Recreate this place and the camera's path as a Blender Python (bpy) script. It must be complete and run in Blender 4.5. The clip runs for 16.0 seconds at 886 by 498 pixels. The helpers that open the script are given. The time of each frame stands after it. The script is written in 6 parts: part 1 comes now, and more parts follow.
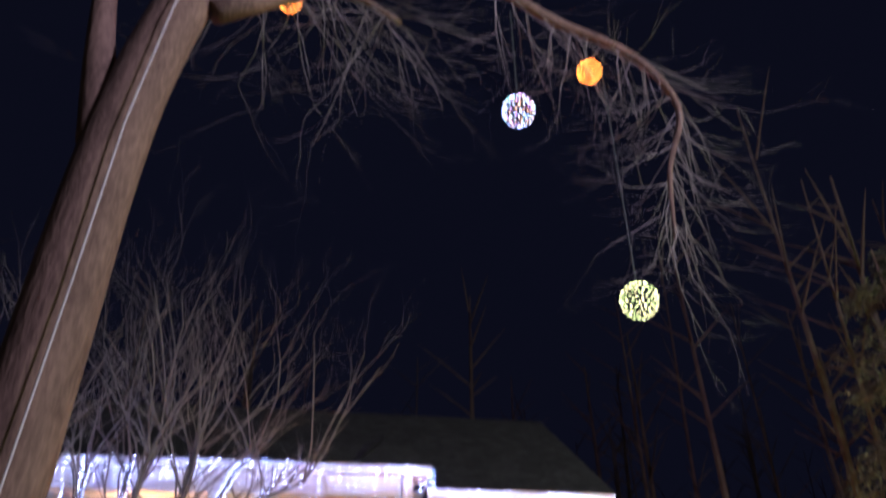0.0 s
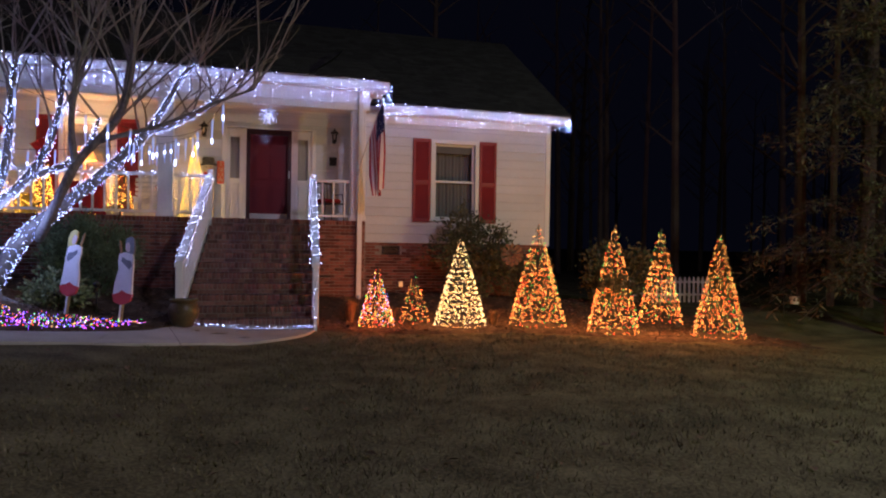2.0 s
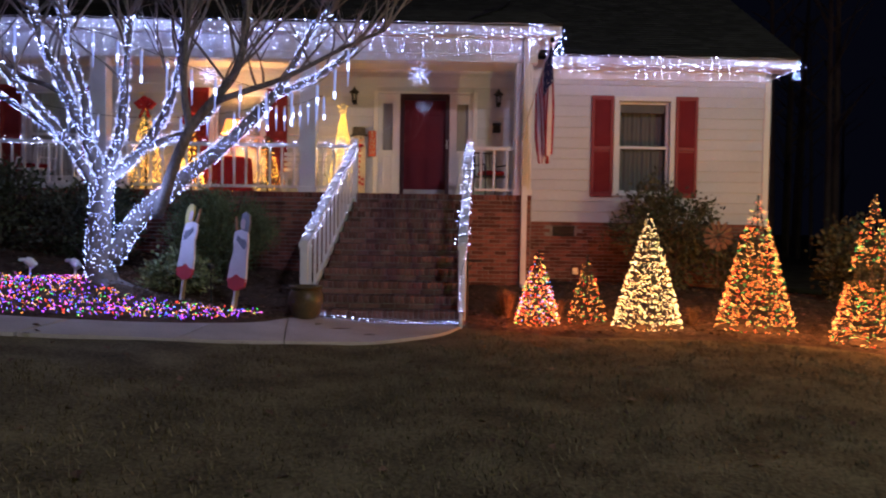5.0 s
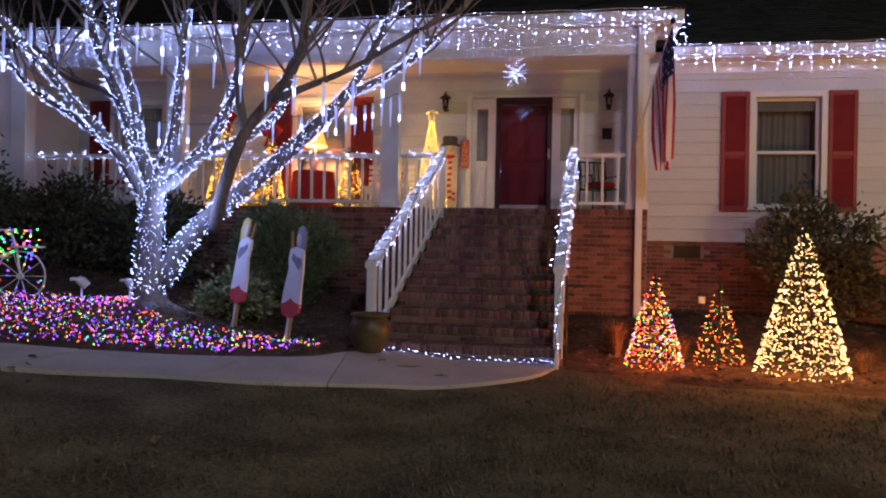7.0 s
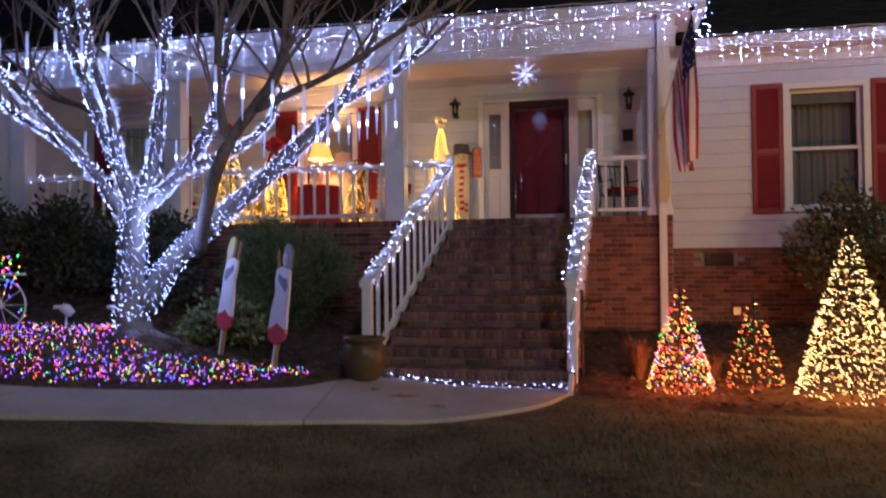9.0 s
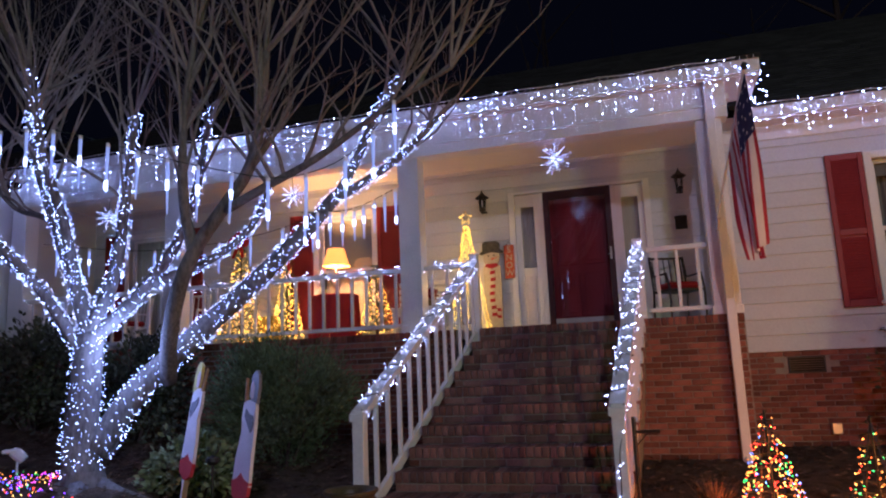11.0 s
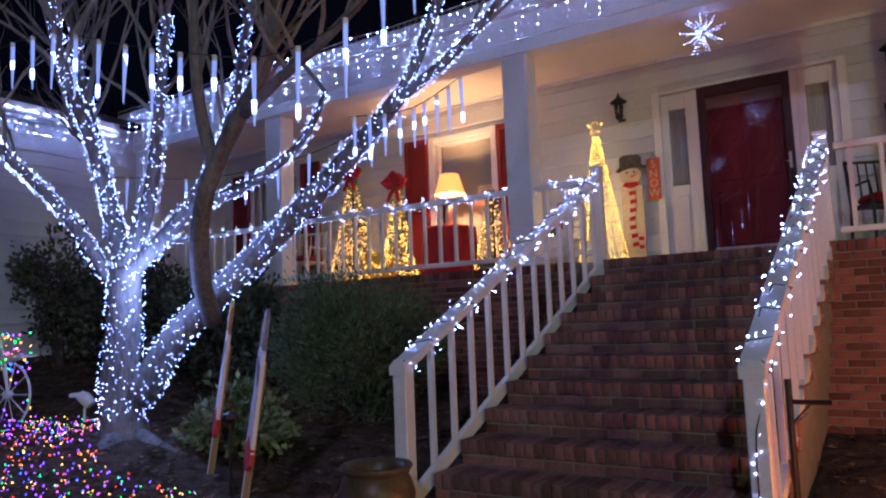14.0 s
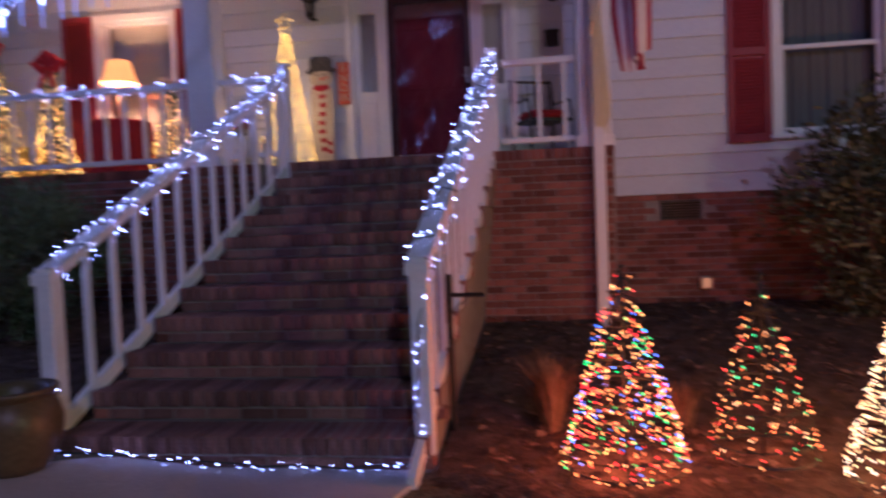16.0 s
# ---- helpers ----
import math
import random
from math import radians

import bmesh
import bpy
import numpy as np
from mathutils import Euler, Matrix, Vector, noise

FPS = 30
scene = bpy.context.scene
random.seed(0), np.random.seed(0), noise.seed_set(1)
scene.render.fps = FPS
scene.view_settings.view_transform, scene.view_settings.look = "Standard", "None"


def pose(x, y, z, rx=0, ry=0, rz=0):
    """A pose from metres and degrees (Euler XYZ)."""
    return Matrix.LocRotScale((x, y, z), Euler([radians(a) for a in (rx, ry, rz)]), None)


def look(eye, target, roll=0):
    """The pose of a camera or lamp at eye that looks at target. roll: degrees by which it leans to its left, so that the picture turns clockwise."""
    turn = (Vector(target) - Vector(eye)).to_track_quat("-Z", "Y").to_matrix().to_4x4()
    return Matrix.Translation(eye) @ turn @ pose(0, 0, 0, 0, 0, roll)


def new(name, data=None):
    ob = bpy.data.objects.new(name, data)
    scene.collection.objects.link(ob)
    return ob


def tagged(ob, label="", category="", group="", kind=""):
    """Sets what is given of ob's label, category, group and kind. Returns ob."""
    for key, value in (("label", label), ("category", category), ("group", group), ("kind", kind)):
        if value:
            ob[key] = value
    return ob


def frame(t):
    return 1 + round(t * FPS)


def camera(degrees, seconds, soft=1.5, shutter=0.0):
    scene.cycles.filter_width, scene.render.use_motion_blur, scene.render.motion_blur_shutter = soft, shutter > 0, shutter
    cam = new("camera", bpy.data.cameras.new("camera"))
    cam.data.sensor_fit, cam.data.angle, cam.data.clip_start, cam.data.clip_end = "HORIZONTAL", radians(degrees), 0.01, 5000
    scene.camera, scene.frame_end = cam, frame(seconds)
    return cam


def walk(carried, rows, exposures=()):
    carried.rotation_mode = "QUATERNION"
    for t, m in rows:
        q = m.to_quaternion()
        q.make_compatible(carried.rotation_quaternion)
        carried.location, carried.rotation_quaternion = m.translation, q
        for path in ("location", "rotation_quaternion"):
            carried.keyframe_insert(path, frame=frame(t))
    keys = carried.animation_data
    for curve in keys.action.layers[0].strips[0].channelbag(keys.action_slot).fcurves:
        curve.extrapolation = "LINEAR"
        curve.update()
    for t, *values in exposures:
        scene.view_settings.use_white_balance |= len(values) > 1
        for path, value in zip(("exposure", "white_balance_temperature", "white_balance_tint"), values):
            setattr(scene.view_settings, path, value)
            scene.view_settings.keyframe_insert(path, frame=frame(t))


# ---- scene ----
cam = camera(64.4, 16.0, soft=2.1, shutter=0.45)
PATH = [
    (0, (-0.21, -17.05, 1.45), (0.171, -15.349, 2.431), -0.8),
    (0.5, (-0.202, -17.001, 1.438), (0.236, -15.148, 2.051), -0.8),
    (1, (-0.094, -16.922, 1.346), (0.43, -15.011, 1.623), -1.1),
    (1.5, (-0.066, -16.714, 1.424), (0.491, -14.795, 1.512), 0.1),
    (2, (0.041, -16.421, 1.394), (0.578, -14.494, 1.383), 0.9),
    (2.5, (0.305, -16.107, 1.394), (0.814, -14.172, 1.381), 1.7),
    (3, (0.497, -15.708, 1.341), (1.002, -13.773, 1.328), 2.2),
    (3.5, (0.64, -15.38, 1.353), (1.074, -13.428, 1.308), 2.0),
    (4, (0.75, -15.04, 1.325), (0.993, -13.056, 1.259), 2.0),
    (4.5, (0.704, -14.557, 1.277), (0.845, -12.566, 1.159), 1.4),
    (5, (0.819, -14.124, 1.287), (0.83, -12.125, 1.226), 0.9),
    (5.2, (0.859, -13.972, 1.286), (0.813, -11.974, 1.227), 0.8),
    (7.3, (1.079, -12.408, 1.202), (0.744, -10.436, 1.208), 1.1),
    (7.5, (1.063, -12.355, 1.196), (0.718, -10.385, 1.186), 1.0),
    (8, (1.083, -12.267, 1.209), (0.74, -10.298, 1.134), 0.7),
    (8.5, (1.205, -12.141, 1.167), (0.856, -10.173, 1.097), 0.5),
    (9, (1.318, -11.806, 1.244), (0.907, -9.849, 1.283), -0.5),
    (9.5, (1.29, -11.406, 1.334), (0.812, -9.47, 1.481), -1.9),
    (10, (1.314, -11.012, 1.424), (0.797, -9.096, 1.67), -2.6),
    (10.2, (1.335, -10.873, 1.437), (0.813, -8.962, 1.708), -2.6),
    (12.3, (1.649, -9.392, 1.305), (0.913, -7.571, 1.683), -2.3),
    (12.5, (1.667, -9.242, 1.34), (0.884, -7.437, 1.704), -2.4),
    (13, (1.766, -8.928, 1.308), (0.859, -7.173, 1.618), -2.4),
    (13.5, (1.788, -8.687, 1.312), (0.789, -6.972, 1.562), -2.5),
    (14, (1.714, -8.506, 1.328), (0.656, -6.821, 1.531), -2.2),
    (14.5, (1.689, -8.444, 1.355), (0.613, -6.765, 1.502), -1.6),
    (15, (1.701, -8.418, 1.35), (0.744, -6.665, 1.443), -1.1),
    (15.5, (1.731, -8.376, 1.339), (1.023, -6.505, 1.349), -1.2),
    (16, (1.78, -8.328, 1.279), (1.491, -6.351, 1.19), -2.3),
]

walk(cam, [(t, look(eye, target, roll)) for t, eye, target, roll in PATH], [(0.0, 1.75, 5300, 36), (0.5, 1.35, 5400, 32), (1.0, 0.8, 5600, 28), (2.0, 0.5, 5500, 31), (5.0, 0.55, 5550, 30), (9.0, 0.5, 5400, 30), (12.5, 0.46, 5000, 29), (15.0, 0.32, 4750, 36), (16.0, 0.12, 4600, 48)])

# ---- world and large lights ----
world = bpy.data.worlds.new("night")
scene.world = world
world.use_nodes = True
wbg = world.node_tree.nodes["Background"]
wbg.inputs[0].default_value = (0.30, 0.34, 0.62, 1)
wbg.inputs[1].default_value = 0.0034


def lamp(name, kind, place, target, watts, colour, size):
    data = bpy.data.lights.new(name, kind)
    data.energy, data.color = watts, colour
    if kind == "AREA":
        data.size = size
    else:
        data.shadow_soft_size = size
    ob = new(name, data)
    ob.matrix_world = look(place, target)
    return ob


lamp("street_light", "POINT", (6.5, -20.5, 9.5), (0, 0, 0), 1280, (1.0, 0.88, 0.90), 0.4)
# Unseen lamp added off to the right for the yellow-green glow on the lawn.
lamp("unseen_lawn_light", "POINT", (13.0, -14.5, 3.6), (0, 0, 0), 750, (0.82, 1.0, 0.30), 0.25)

# ---- materials ----


def material(name):
    m = bpy.data.materials.new(name)
    m.use_nodes = True
    return m, m.node_tree, m.node_tree.nodes["Principled BSDF"]


def surface(name, a, b, rough=0.7, scale=4.0, fine=60.0, bump=0.3, metal=0.0, amount=0.01, per_piece=0.0, spec=0.4, axis=(1, 1, 1)):
    """Two colours mixed by broad and fine noise, with a fine relief."""
    m, tree, bsdf = material(name)
    N, L = tree.nodes, tree.links
    co = N.new("ShaderNodeTexCoord")
    mp = N.new("ShaderNodeMapping")
    mp.inputs["Scale"].default_value = axis
    L.new(co.outputs["Object"], mp.inputs["Vector"])
    n1 = N.new("ShaderNodeTexNoise")
    n1.inputs["Scale"].default_value, n1.inputs["Detail"].default_value = scale, 6
    n2 = N.new("ShaderNodeTexNoise")
    n2.inputs["Scale"].default_value, n2.inputs["Detail"].default_value = fine, 4
    for n in (n1, n2):
        L.new(mp.outputs[0], n.inputs["Vector"])
    add = N.new("ShaderNodeMath")
    add.operation = "ADD"
    L.new(n1.outputs[0], add.inputs[0])
    L.new(n2.outputs[0], add.inputs[1])
    ramp = N.new("ShaderNodeValToRGB")
    ramp.color_ramp.elements[0].position, ramp.color_ramp.elements[1].position = 0.36, 0.64
    ramp.color_ramp.elements[0].color, ramp.color_ramp.elements[1].color = (*a, 1), (*b, 1)
    half = N.new("ShaderNodeMath")
    half.operation = "MULTIPLY"
    half.inputs[1].default_value = 0.5
    L.new(add.outputs[0], half.inputs[0])
    L.new(half.outputs[0], ramp.inputs[0])
    out = ramp.outputs[0]
    if per_piece:
        info = N.new("ShaderNodeObjectInfo")
        geo = N.new("ShaderNodeNewGeometry")
        s = N.new("ShaderNodeMath")
        s.operation = "ADD"
        L.new(info.outputs["Random"], s.inputs[0])
        L.new(geo.outputs["Random Per Island"], s.inputs[1])
        fr = N.new("ShaderNodeMath")
        fr.operation = "FRACT"
        L.new(s.outputs[0], fr.inputs[0])
        mr = N.new("ShaderNodeMapRange")
        mr.inputs["To Min"].default_value, mr.inputs["To Max"].default_value = 1 - per_piece, 1 + per_piece * 0.6
        L.new(fr.outputs[0], mr.inputs[0])
        hsv = N.new("ShaderNodeHueSaturation")
        L.new(out, hsv.inputs["Color"])
        L.new(mr.outputs[0], hsv.inputs["Value"])
        out = hsv.outputs[0]
    L.new(out, bsdf.inputs["Base Color"])
    bsdf.inputs["Roughness"].default_value, bsdf.inputs["Metallic"].default_value = rough, metal
    bsdf.inputs["Specular IOR Level"].default_value = spec
    if bump:
        bp = N.new("ShaderNodeBump")
        bp.inputs["Strength"].default_value, bp.inputs["Distance"].default_value = bump, amount
        L.new(half.outputs[0], bp.inputs["Height"])
        L.new(bp.outputs[0], bsdf.inputs["Normal"])
    return m


def glow(name, colours, strength, vary=True):
    """Small bulbs: each takes one of the colours."""
    m, tree, bsdf = material(name)
    N, L = tree.nodes, tree.links
    geo = N.new("ShaderNodeNewGeometry")
    ramp = N.new("ShaderNodeValToRGB")
    ramp.color_ramp.interpolation = "CONSTANT"
    el = ramp.color_ramp.elements
    while len(el) < len(colours):
        el.new(0.5)
    for i, c in enumerate(colours):
        el[i].position = i / len(colours)
        el[i].color = (*c, 1)
    L.new(geo.outputs["Random Per Island"], ramp.inputs[0])
    if vary:
        m1, m2, m3 = N.new("ShaderNodeMath"), N.new("ShaderNodeMath"), N.new("ShaderNodeMapRange")
        m1.operation, m2.operation = "MULTIPLY", "FRACT"
        m1.inputs[1].default_value = 37.0
        m3.inputs["To Min"].default_value, m3.inputs["To Max"].default_value = strength * 0.3, strength * 1.7
        L.new(geo.outputs["Random Per Island"], m1.inputs[0])
        L.new(m1.outputs[0], m2.inputs[0])
        L.new(m2.outputs[0], m3.inputs[0])
        L.new(m3.outputs[0], bsdf.inputs["Emission Strength"])
    L.new(ramp.outputs[0], bsdf.inputs["Emission Color"])
    L.new(ramp.outputs[0], bsdf.inputs["Base Color"])
    bsdf.inputs["Emission Strength"].default_value = strength
    return m


def glass(name, tint=(1, 1, 1), rough=0.0):
    m, tree, bsdf = material(name)
    N, L = tree.nodes, tree.links
    tr, gl, mix, fr = N.new("ShaderNodeBsdfTransparent"), N.new("ShaderNodeBsdfGlossy"), N.new("ShaderNodeMixShader"), N.new("ShaderNodeFresnel")
    tr.inputs[0].default_value = (*tint, 1)
    gl.inputs["Roughness"].default_value = rough
    fr.inputs["IOR"].default_value = 2.1
    L.new(fr.outputs[0], mix.inputs[0])
    L.new(tr.outputs[0], mix.inputs[1])
    L.new(gl.outputs[0], mix.inputs[2])
    L.new(mix.outputs[0], N["Material Output"].inputs[0])
    return m


M_LAWN = surface("dormant_lawn", (0.045, 0.04, 0.024), (0.20, 0.18, 0.10), 0.95, 1.8, 38, 0.9, amount=0.03, spec=0.1)
M_BLADE = surface("grass_blades", (0.075, 0.068, 0.036), (0.24, 0.205, 0.12), 0.9, 2.0, 20, 0, per_piece=0.6, spec=0.1)
M_MULCH = surface("bark_mulch", (0.042, 0.03, 0.022), (0.135, 0.098, 0.072), 0.95, 9, 55, 1.0, amount=0.03, spec=0.1)
M_LEAF = surface("fallen_leaves", (0.085, 0.052, 0.033), (0.20, 0.135, 0.09), 0.85, 6, 30, 0, per_piece=0.7, spec=0.2)
M_CONC = surface("concrete", (0.34, 0.32, 0.31), (0.50, 0.48, 0.46), 0.9, 1.7, 70, 0.35, amount=0.006)
M_BRICK = surface("red_brick", (0.15, 0.055, 0.04), (0.29, 0.115, 0.082), 0.88, 7, 90, 0.5, amount=0.006, per_piece=0.55, spec=0.2)
M_STEPBRICK = surface("weathered_brick", (0.135, 0.069, 0.06), (0.28, 0.148, 0.125), 0.9, 6, 80, 0.6, amount=0.008, per_piece=0.42, spec=0.2)
M_MORTAR = surface("mortar", (0.20, 0.165, 0.145), (0.32, 0.28, 0.25), 0.95, 8, 120, 0.4)
M_SIDING = surface("painted_siding", (0.57, 0.59, 0.63), (0.67, 0.69, 0.72), 0.55, 1.1, 40, 0.12, amount=0.004, per_piece=0.05)
M_WHITE = surface("white_paint", (0.70, 0.70, 0.72), (0.82, 0.82, 0.82), 0.45, 2.2, 50, 0.12, amount=0.003)
M_CEIL = surface("porch_ceiling_paint", (0.76, 0.72, 0.65), (0.85, 0.82, 0.76), 0.6, 1.5, 40, 0.1)
M_SHINGLE = surface("asphalt_shingle", (0.022, 0.021, 0.022), (0.05, 0.048, 0.048), 0.95, 5, 70, 0.7, per_piece=0.4)
M_SHUTTER = surface("red_shutter_paint", (0.22, 0.022, 0.024), (0.31, 0.035, 0.034), 0.5, 3, 60, 0.15)
M_DOOR = surface("red_door_paint", (0.20, 0.012, 0.022), (0.27, 0.02, 0.03), 0.4, 2, 50, 0.1)
M_DOORFRAME = surface("dark_brown_aluminium", (0.04, 0.012, 0.016), (0.062, 0.02, 0.024), 0.4, 3, 60, 0.08)
M_GLASS = glass("window_glass")
M_DARKROOM = surface("dark_room", (0.16, 0.155, 0.15), (0.22, 0.21, 0.20), 0.9, 1, 20, 0)
M_CURTAIN = surface("curtain_cloth", (0.42, 0.40, 0.36), (0.55, 0.53, 0.48), 0.9, 3, 60, 0.3, axis=(8, 8, 0.3))
M_DARKCURTAIN = surface("grey_drape", (0.13, 0.135, 0.14), (0.19, 0.195, 0.2), 0.9, 3, 60, 0.3, axis=(8, 8, 0.3))
M_BLIND = surface("pale_blind", (0.52, 0.47, 0.38), (0.62, 0.56, 0.46), 0.9, 2, 60, 0.1)
M_BARK = surface("smooth_grey_bark", (0.09, 0.08, 0.078), (0.22, 0.20, 0.19), 0.85, 5, 40, 0.6, amount=0.012, axis=(1, 1, 0.35))
M_BARKDARK = surface("rough_brown_bark", (0.085, 0.052, 0.036), (0.20, 0.13, 0.09), 0.9, 6, 35, 0.9, amount=0.02, axis=(1, 1, 0.3))
M_TWIG = surface("twigs", (0.17, 0.15, 0.14), (0.30, 0.265, 0.25), 0.9, 6, 40, 0.2)
M_JUNIPER = surface("dark_green_foliage", (0.07, 0.11, 0.058), (0.19, 0.25, 0.125), 0.7, 5, 30, 0, per_piece=0.6, spec=0.2)
M_HOLLY = surface("glossy_shrub_leaves", (0.045, 0.06, 0.034), (0.12, 0.13, 0.075), 0.5, 5, 30, 0, per_piece=0.6, spec=0.3)
M_LIGHTLEAF = surface("pale_shrub_leaves", (0.14, 0.18, 0.085), (0.27, 0.32, 0.165), 0.7, 5, 30, 0, per_piece=0.5, spec=0.2)
M_CONIFER = surface("conifer_sprays", (0.06, 0.06, 0.038), (0.15, 0.135, 0.088), 0.8, 5, 30, 0, per_piece=0.6, spec=0.1)
M_STRAW = surface("dry_grass", (0.17, 0.11, 0.055), (0.29, 0.19, 0.10), 0.9, 4, 30, 0, per_piece=0.4, spec=0.1)
M_BLACK = surface("black_iron", (0.012, 0.012, 0.012), (0.025, 0.023, 0.022), 0.45, 8, 90, 0.2)
M_WIRE = surface("green_wire", (0.012, 0.02, 0.012), (0.02, 0.035, 0.02), 0.6, 8, 60, 0)
M_POT = surface("glazed_clay_pot", (0.065, 0.048, 0.02), (0.135, 0.095, 0.042), 0.4, 4, 40, 0.2)
M_STEEL = surface("brushed_steel", (0.5, 0.5, 0.5), (0.62, 0.62, 0.62), 0.35, 4, 90, 0.1, metal=0.9)
M_REDCLOTH = surface("red_cloth", (0.24, 0.012, 0.016), (0.36, 0.02, 0.026), 0.9, 4, 70, 0.3)
M_REDPAINT = surface("red_hem_paint", (0.50, 0.045, 0.055), (0.62, 0.07, 0.08), 0.6, 3, 50, 0.1)
M_GOWN = surface("white_gown_paint", (0.66, 0.62, 0.66), (0.80, 0.77, 0.80), 0.6, 5, 60, 0.1)
M_HAIR = surface("yellow_hair_paint", (0.50, 0.42, 0.10), (0.62, 0.53, 0.16), 0.6, 4, 50, 0)
M_GREYPAINT = surface("grey_paint", (0.15, 0.15, 0.18), (0.24, 0.24, 0.28), 0.6, 4, 50, 0)
M_SKIN = surface("peach_paint", (0.55, 0.40, 0.36), (0.65, 0.50, 0.46), 0.6, 4, 50, 0)
M_RAWWOOD = surface("raw_wood", (0.26, 0.16, 0.08), (0.42, 0.28, 0.15), 0.8, 5, 60, 0.3, axis=(6, 6, 0.5))
M_GOLDWOOD = surface("cream_wood", (0.50, 0.43, 0.30), (0.62, 0.55, 0.40), 0.7, 4, 50, 0.15)
M_ORANGE = surface("orange_red_sign", (0.50, 0.075, 0.02), (0.62, 0.12, 0.03), 0.6, 4, 60, 0.1)
M_BLUECLOTH = surface("flag_blue_cloth", (0.015, 0.018, 0.07), (0.03, 0.035, 0.11), 0.85, 4, 90, 0.2)
M_REDSTRIPE = surface("flag_red_cloth", (0.36, 0.025, 0.04), (0.46, 0.04, 0.055), 0.85, 4, 90, 0.2)
M_WHITESTRIPE = surface("flag_white_cloth", (0.66, 0.62, 0.62), (0.76, 0.72, 0.72), 0.85, 4, 90, 0.2)
M_CLEAR = surface("frosted_tube", (0.55, 0.58, 0.72), (0.66, 0.69, 0.82), 0.25, 6, 40, 0)
M_WOODS = surface("far_trunks", (0.055, 0.036, 0.034), (0.10, 0.07, 0.065), 0.95, 2, 14, 0.5)
M_FENCE = surface("white_fence_paint", (0.40, 0.39, 0.38), (0.54, 0.53, 0.52), 0.7, 4, 50, 0.1)

COOL = [(0.46, 0.58, 1.0), (0.65, 0.76, 1.0), (0.37, 0.49, 1.0)]
WARM = [(1.0, 0.46, 0.03), (1.0, 0.54, 0.05), (1.0, 0.40, 0.02)]
RAINBOW = [(1.0, 0.03, 0.01), (1.0, 0.30, 0.02), (0.03, 0.8, 0.08), (1.0, 0.5, 0.05), (0.12, 0.3, 1.0), (1.0, 0.06, 0.02), (1.0, 0.32, 0.04), (1.0, 0.42, 0.06)]
CARPET = [(0.30, 0.06, 1.0), (1.0, 0.05, 0.02), (0.08, 0.12, 1.0), (1.0, 0.30, 0.02), (0.04, 0.75, 0.08), (0.9, 0.08, 0.6), (1.0, 0.55, 0.08), (0.25, 0.08, 1.0)]
AMBER = [(1.0, 0.32, 0.03), (1.0, 0.18, 0.012), (1.0, 0.05, 0.01), (1.0, 0.40, 0.05), (0.06, 0.6, 0.10), (1.0, 0.46, 0.10), (1.0, 0.24, 0.02)]
E_EAVE = glow("icicle_bulbs", COOL, 38)
E_TREE = glow("cool_white_bulbs", COOL, 7.5)
E_RAIL = glow("rail_bulbs", [(0.58, 0.67, 1.0), (0.74, 0.82, 1.0), (0.48, 0.58, 1.0)], 12)
E_BURST = glow("starburst_bulbs", COOL, 4.5)
E_WARM = glow("warm_bulbs", WARM, 6.5)
E_GOLD = glow("gold_bulbs", [(1.0, 0.50, 0.03), (1.0, 0.58, 0.05)], 5)
E_MULTI = glow("multicolour_bulbs", RAINBOW, 3.6)
E_AMBER = glow("amber_multicolour_bulbs", AMBER, 3.8)
E_CREAM = glow("cream_bulbs", [(1.0, 0.62, 0.16), (1.0, 0.74, 0.30), (0.85, 0.75, 0.18), (1.0, 0.55, 0.12)], 3.4)
E_CARPET = glow("carpet_bulbs", CARPET, 3.6)
E_SHADE = glow("lit_lampshade", [(1.0, 0.38, 0.05)], 1.15, False)
E_ORANGE = glow("orange_glow_bulbs", [(1.0, 0.20, 0.01), (1.0, 0.30, 0.02)], 4)
E_LIME = glow("lime_bulbs", [(0.62, 0.8, 0.20), (0.95, 0.85, 0.30)], 3)
E_CANDY = glow("mixed_ball_bulbs", [(0.9, 0.4, 0.9), (0.4, 0.6, 1.0), (1.0, 0.5, 0.2), (0.8, 0.9, 1.0), (0.3, 0.9, 0.6)], 3)
E_TUBE = glow("lit_tube", [(0.62, 0.74, 1.0)], 3.6, False)
E_TUBEBODY = glow("faintly_lit_tube", [(0.46, 0.58, 1.0)], 0.34, False)

# ---- mesh building ----


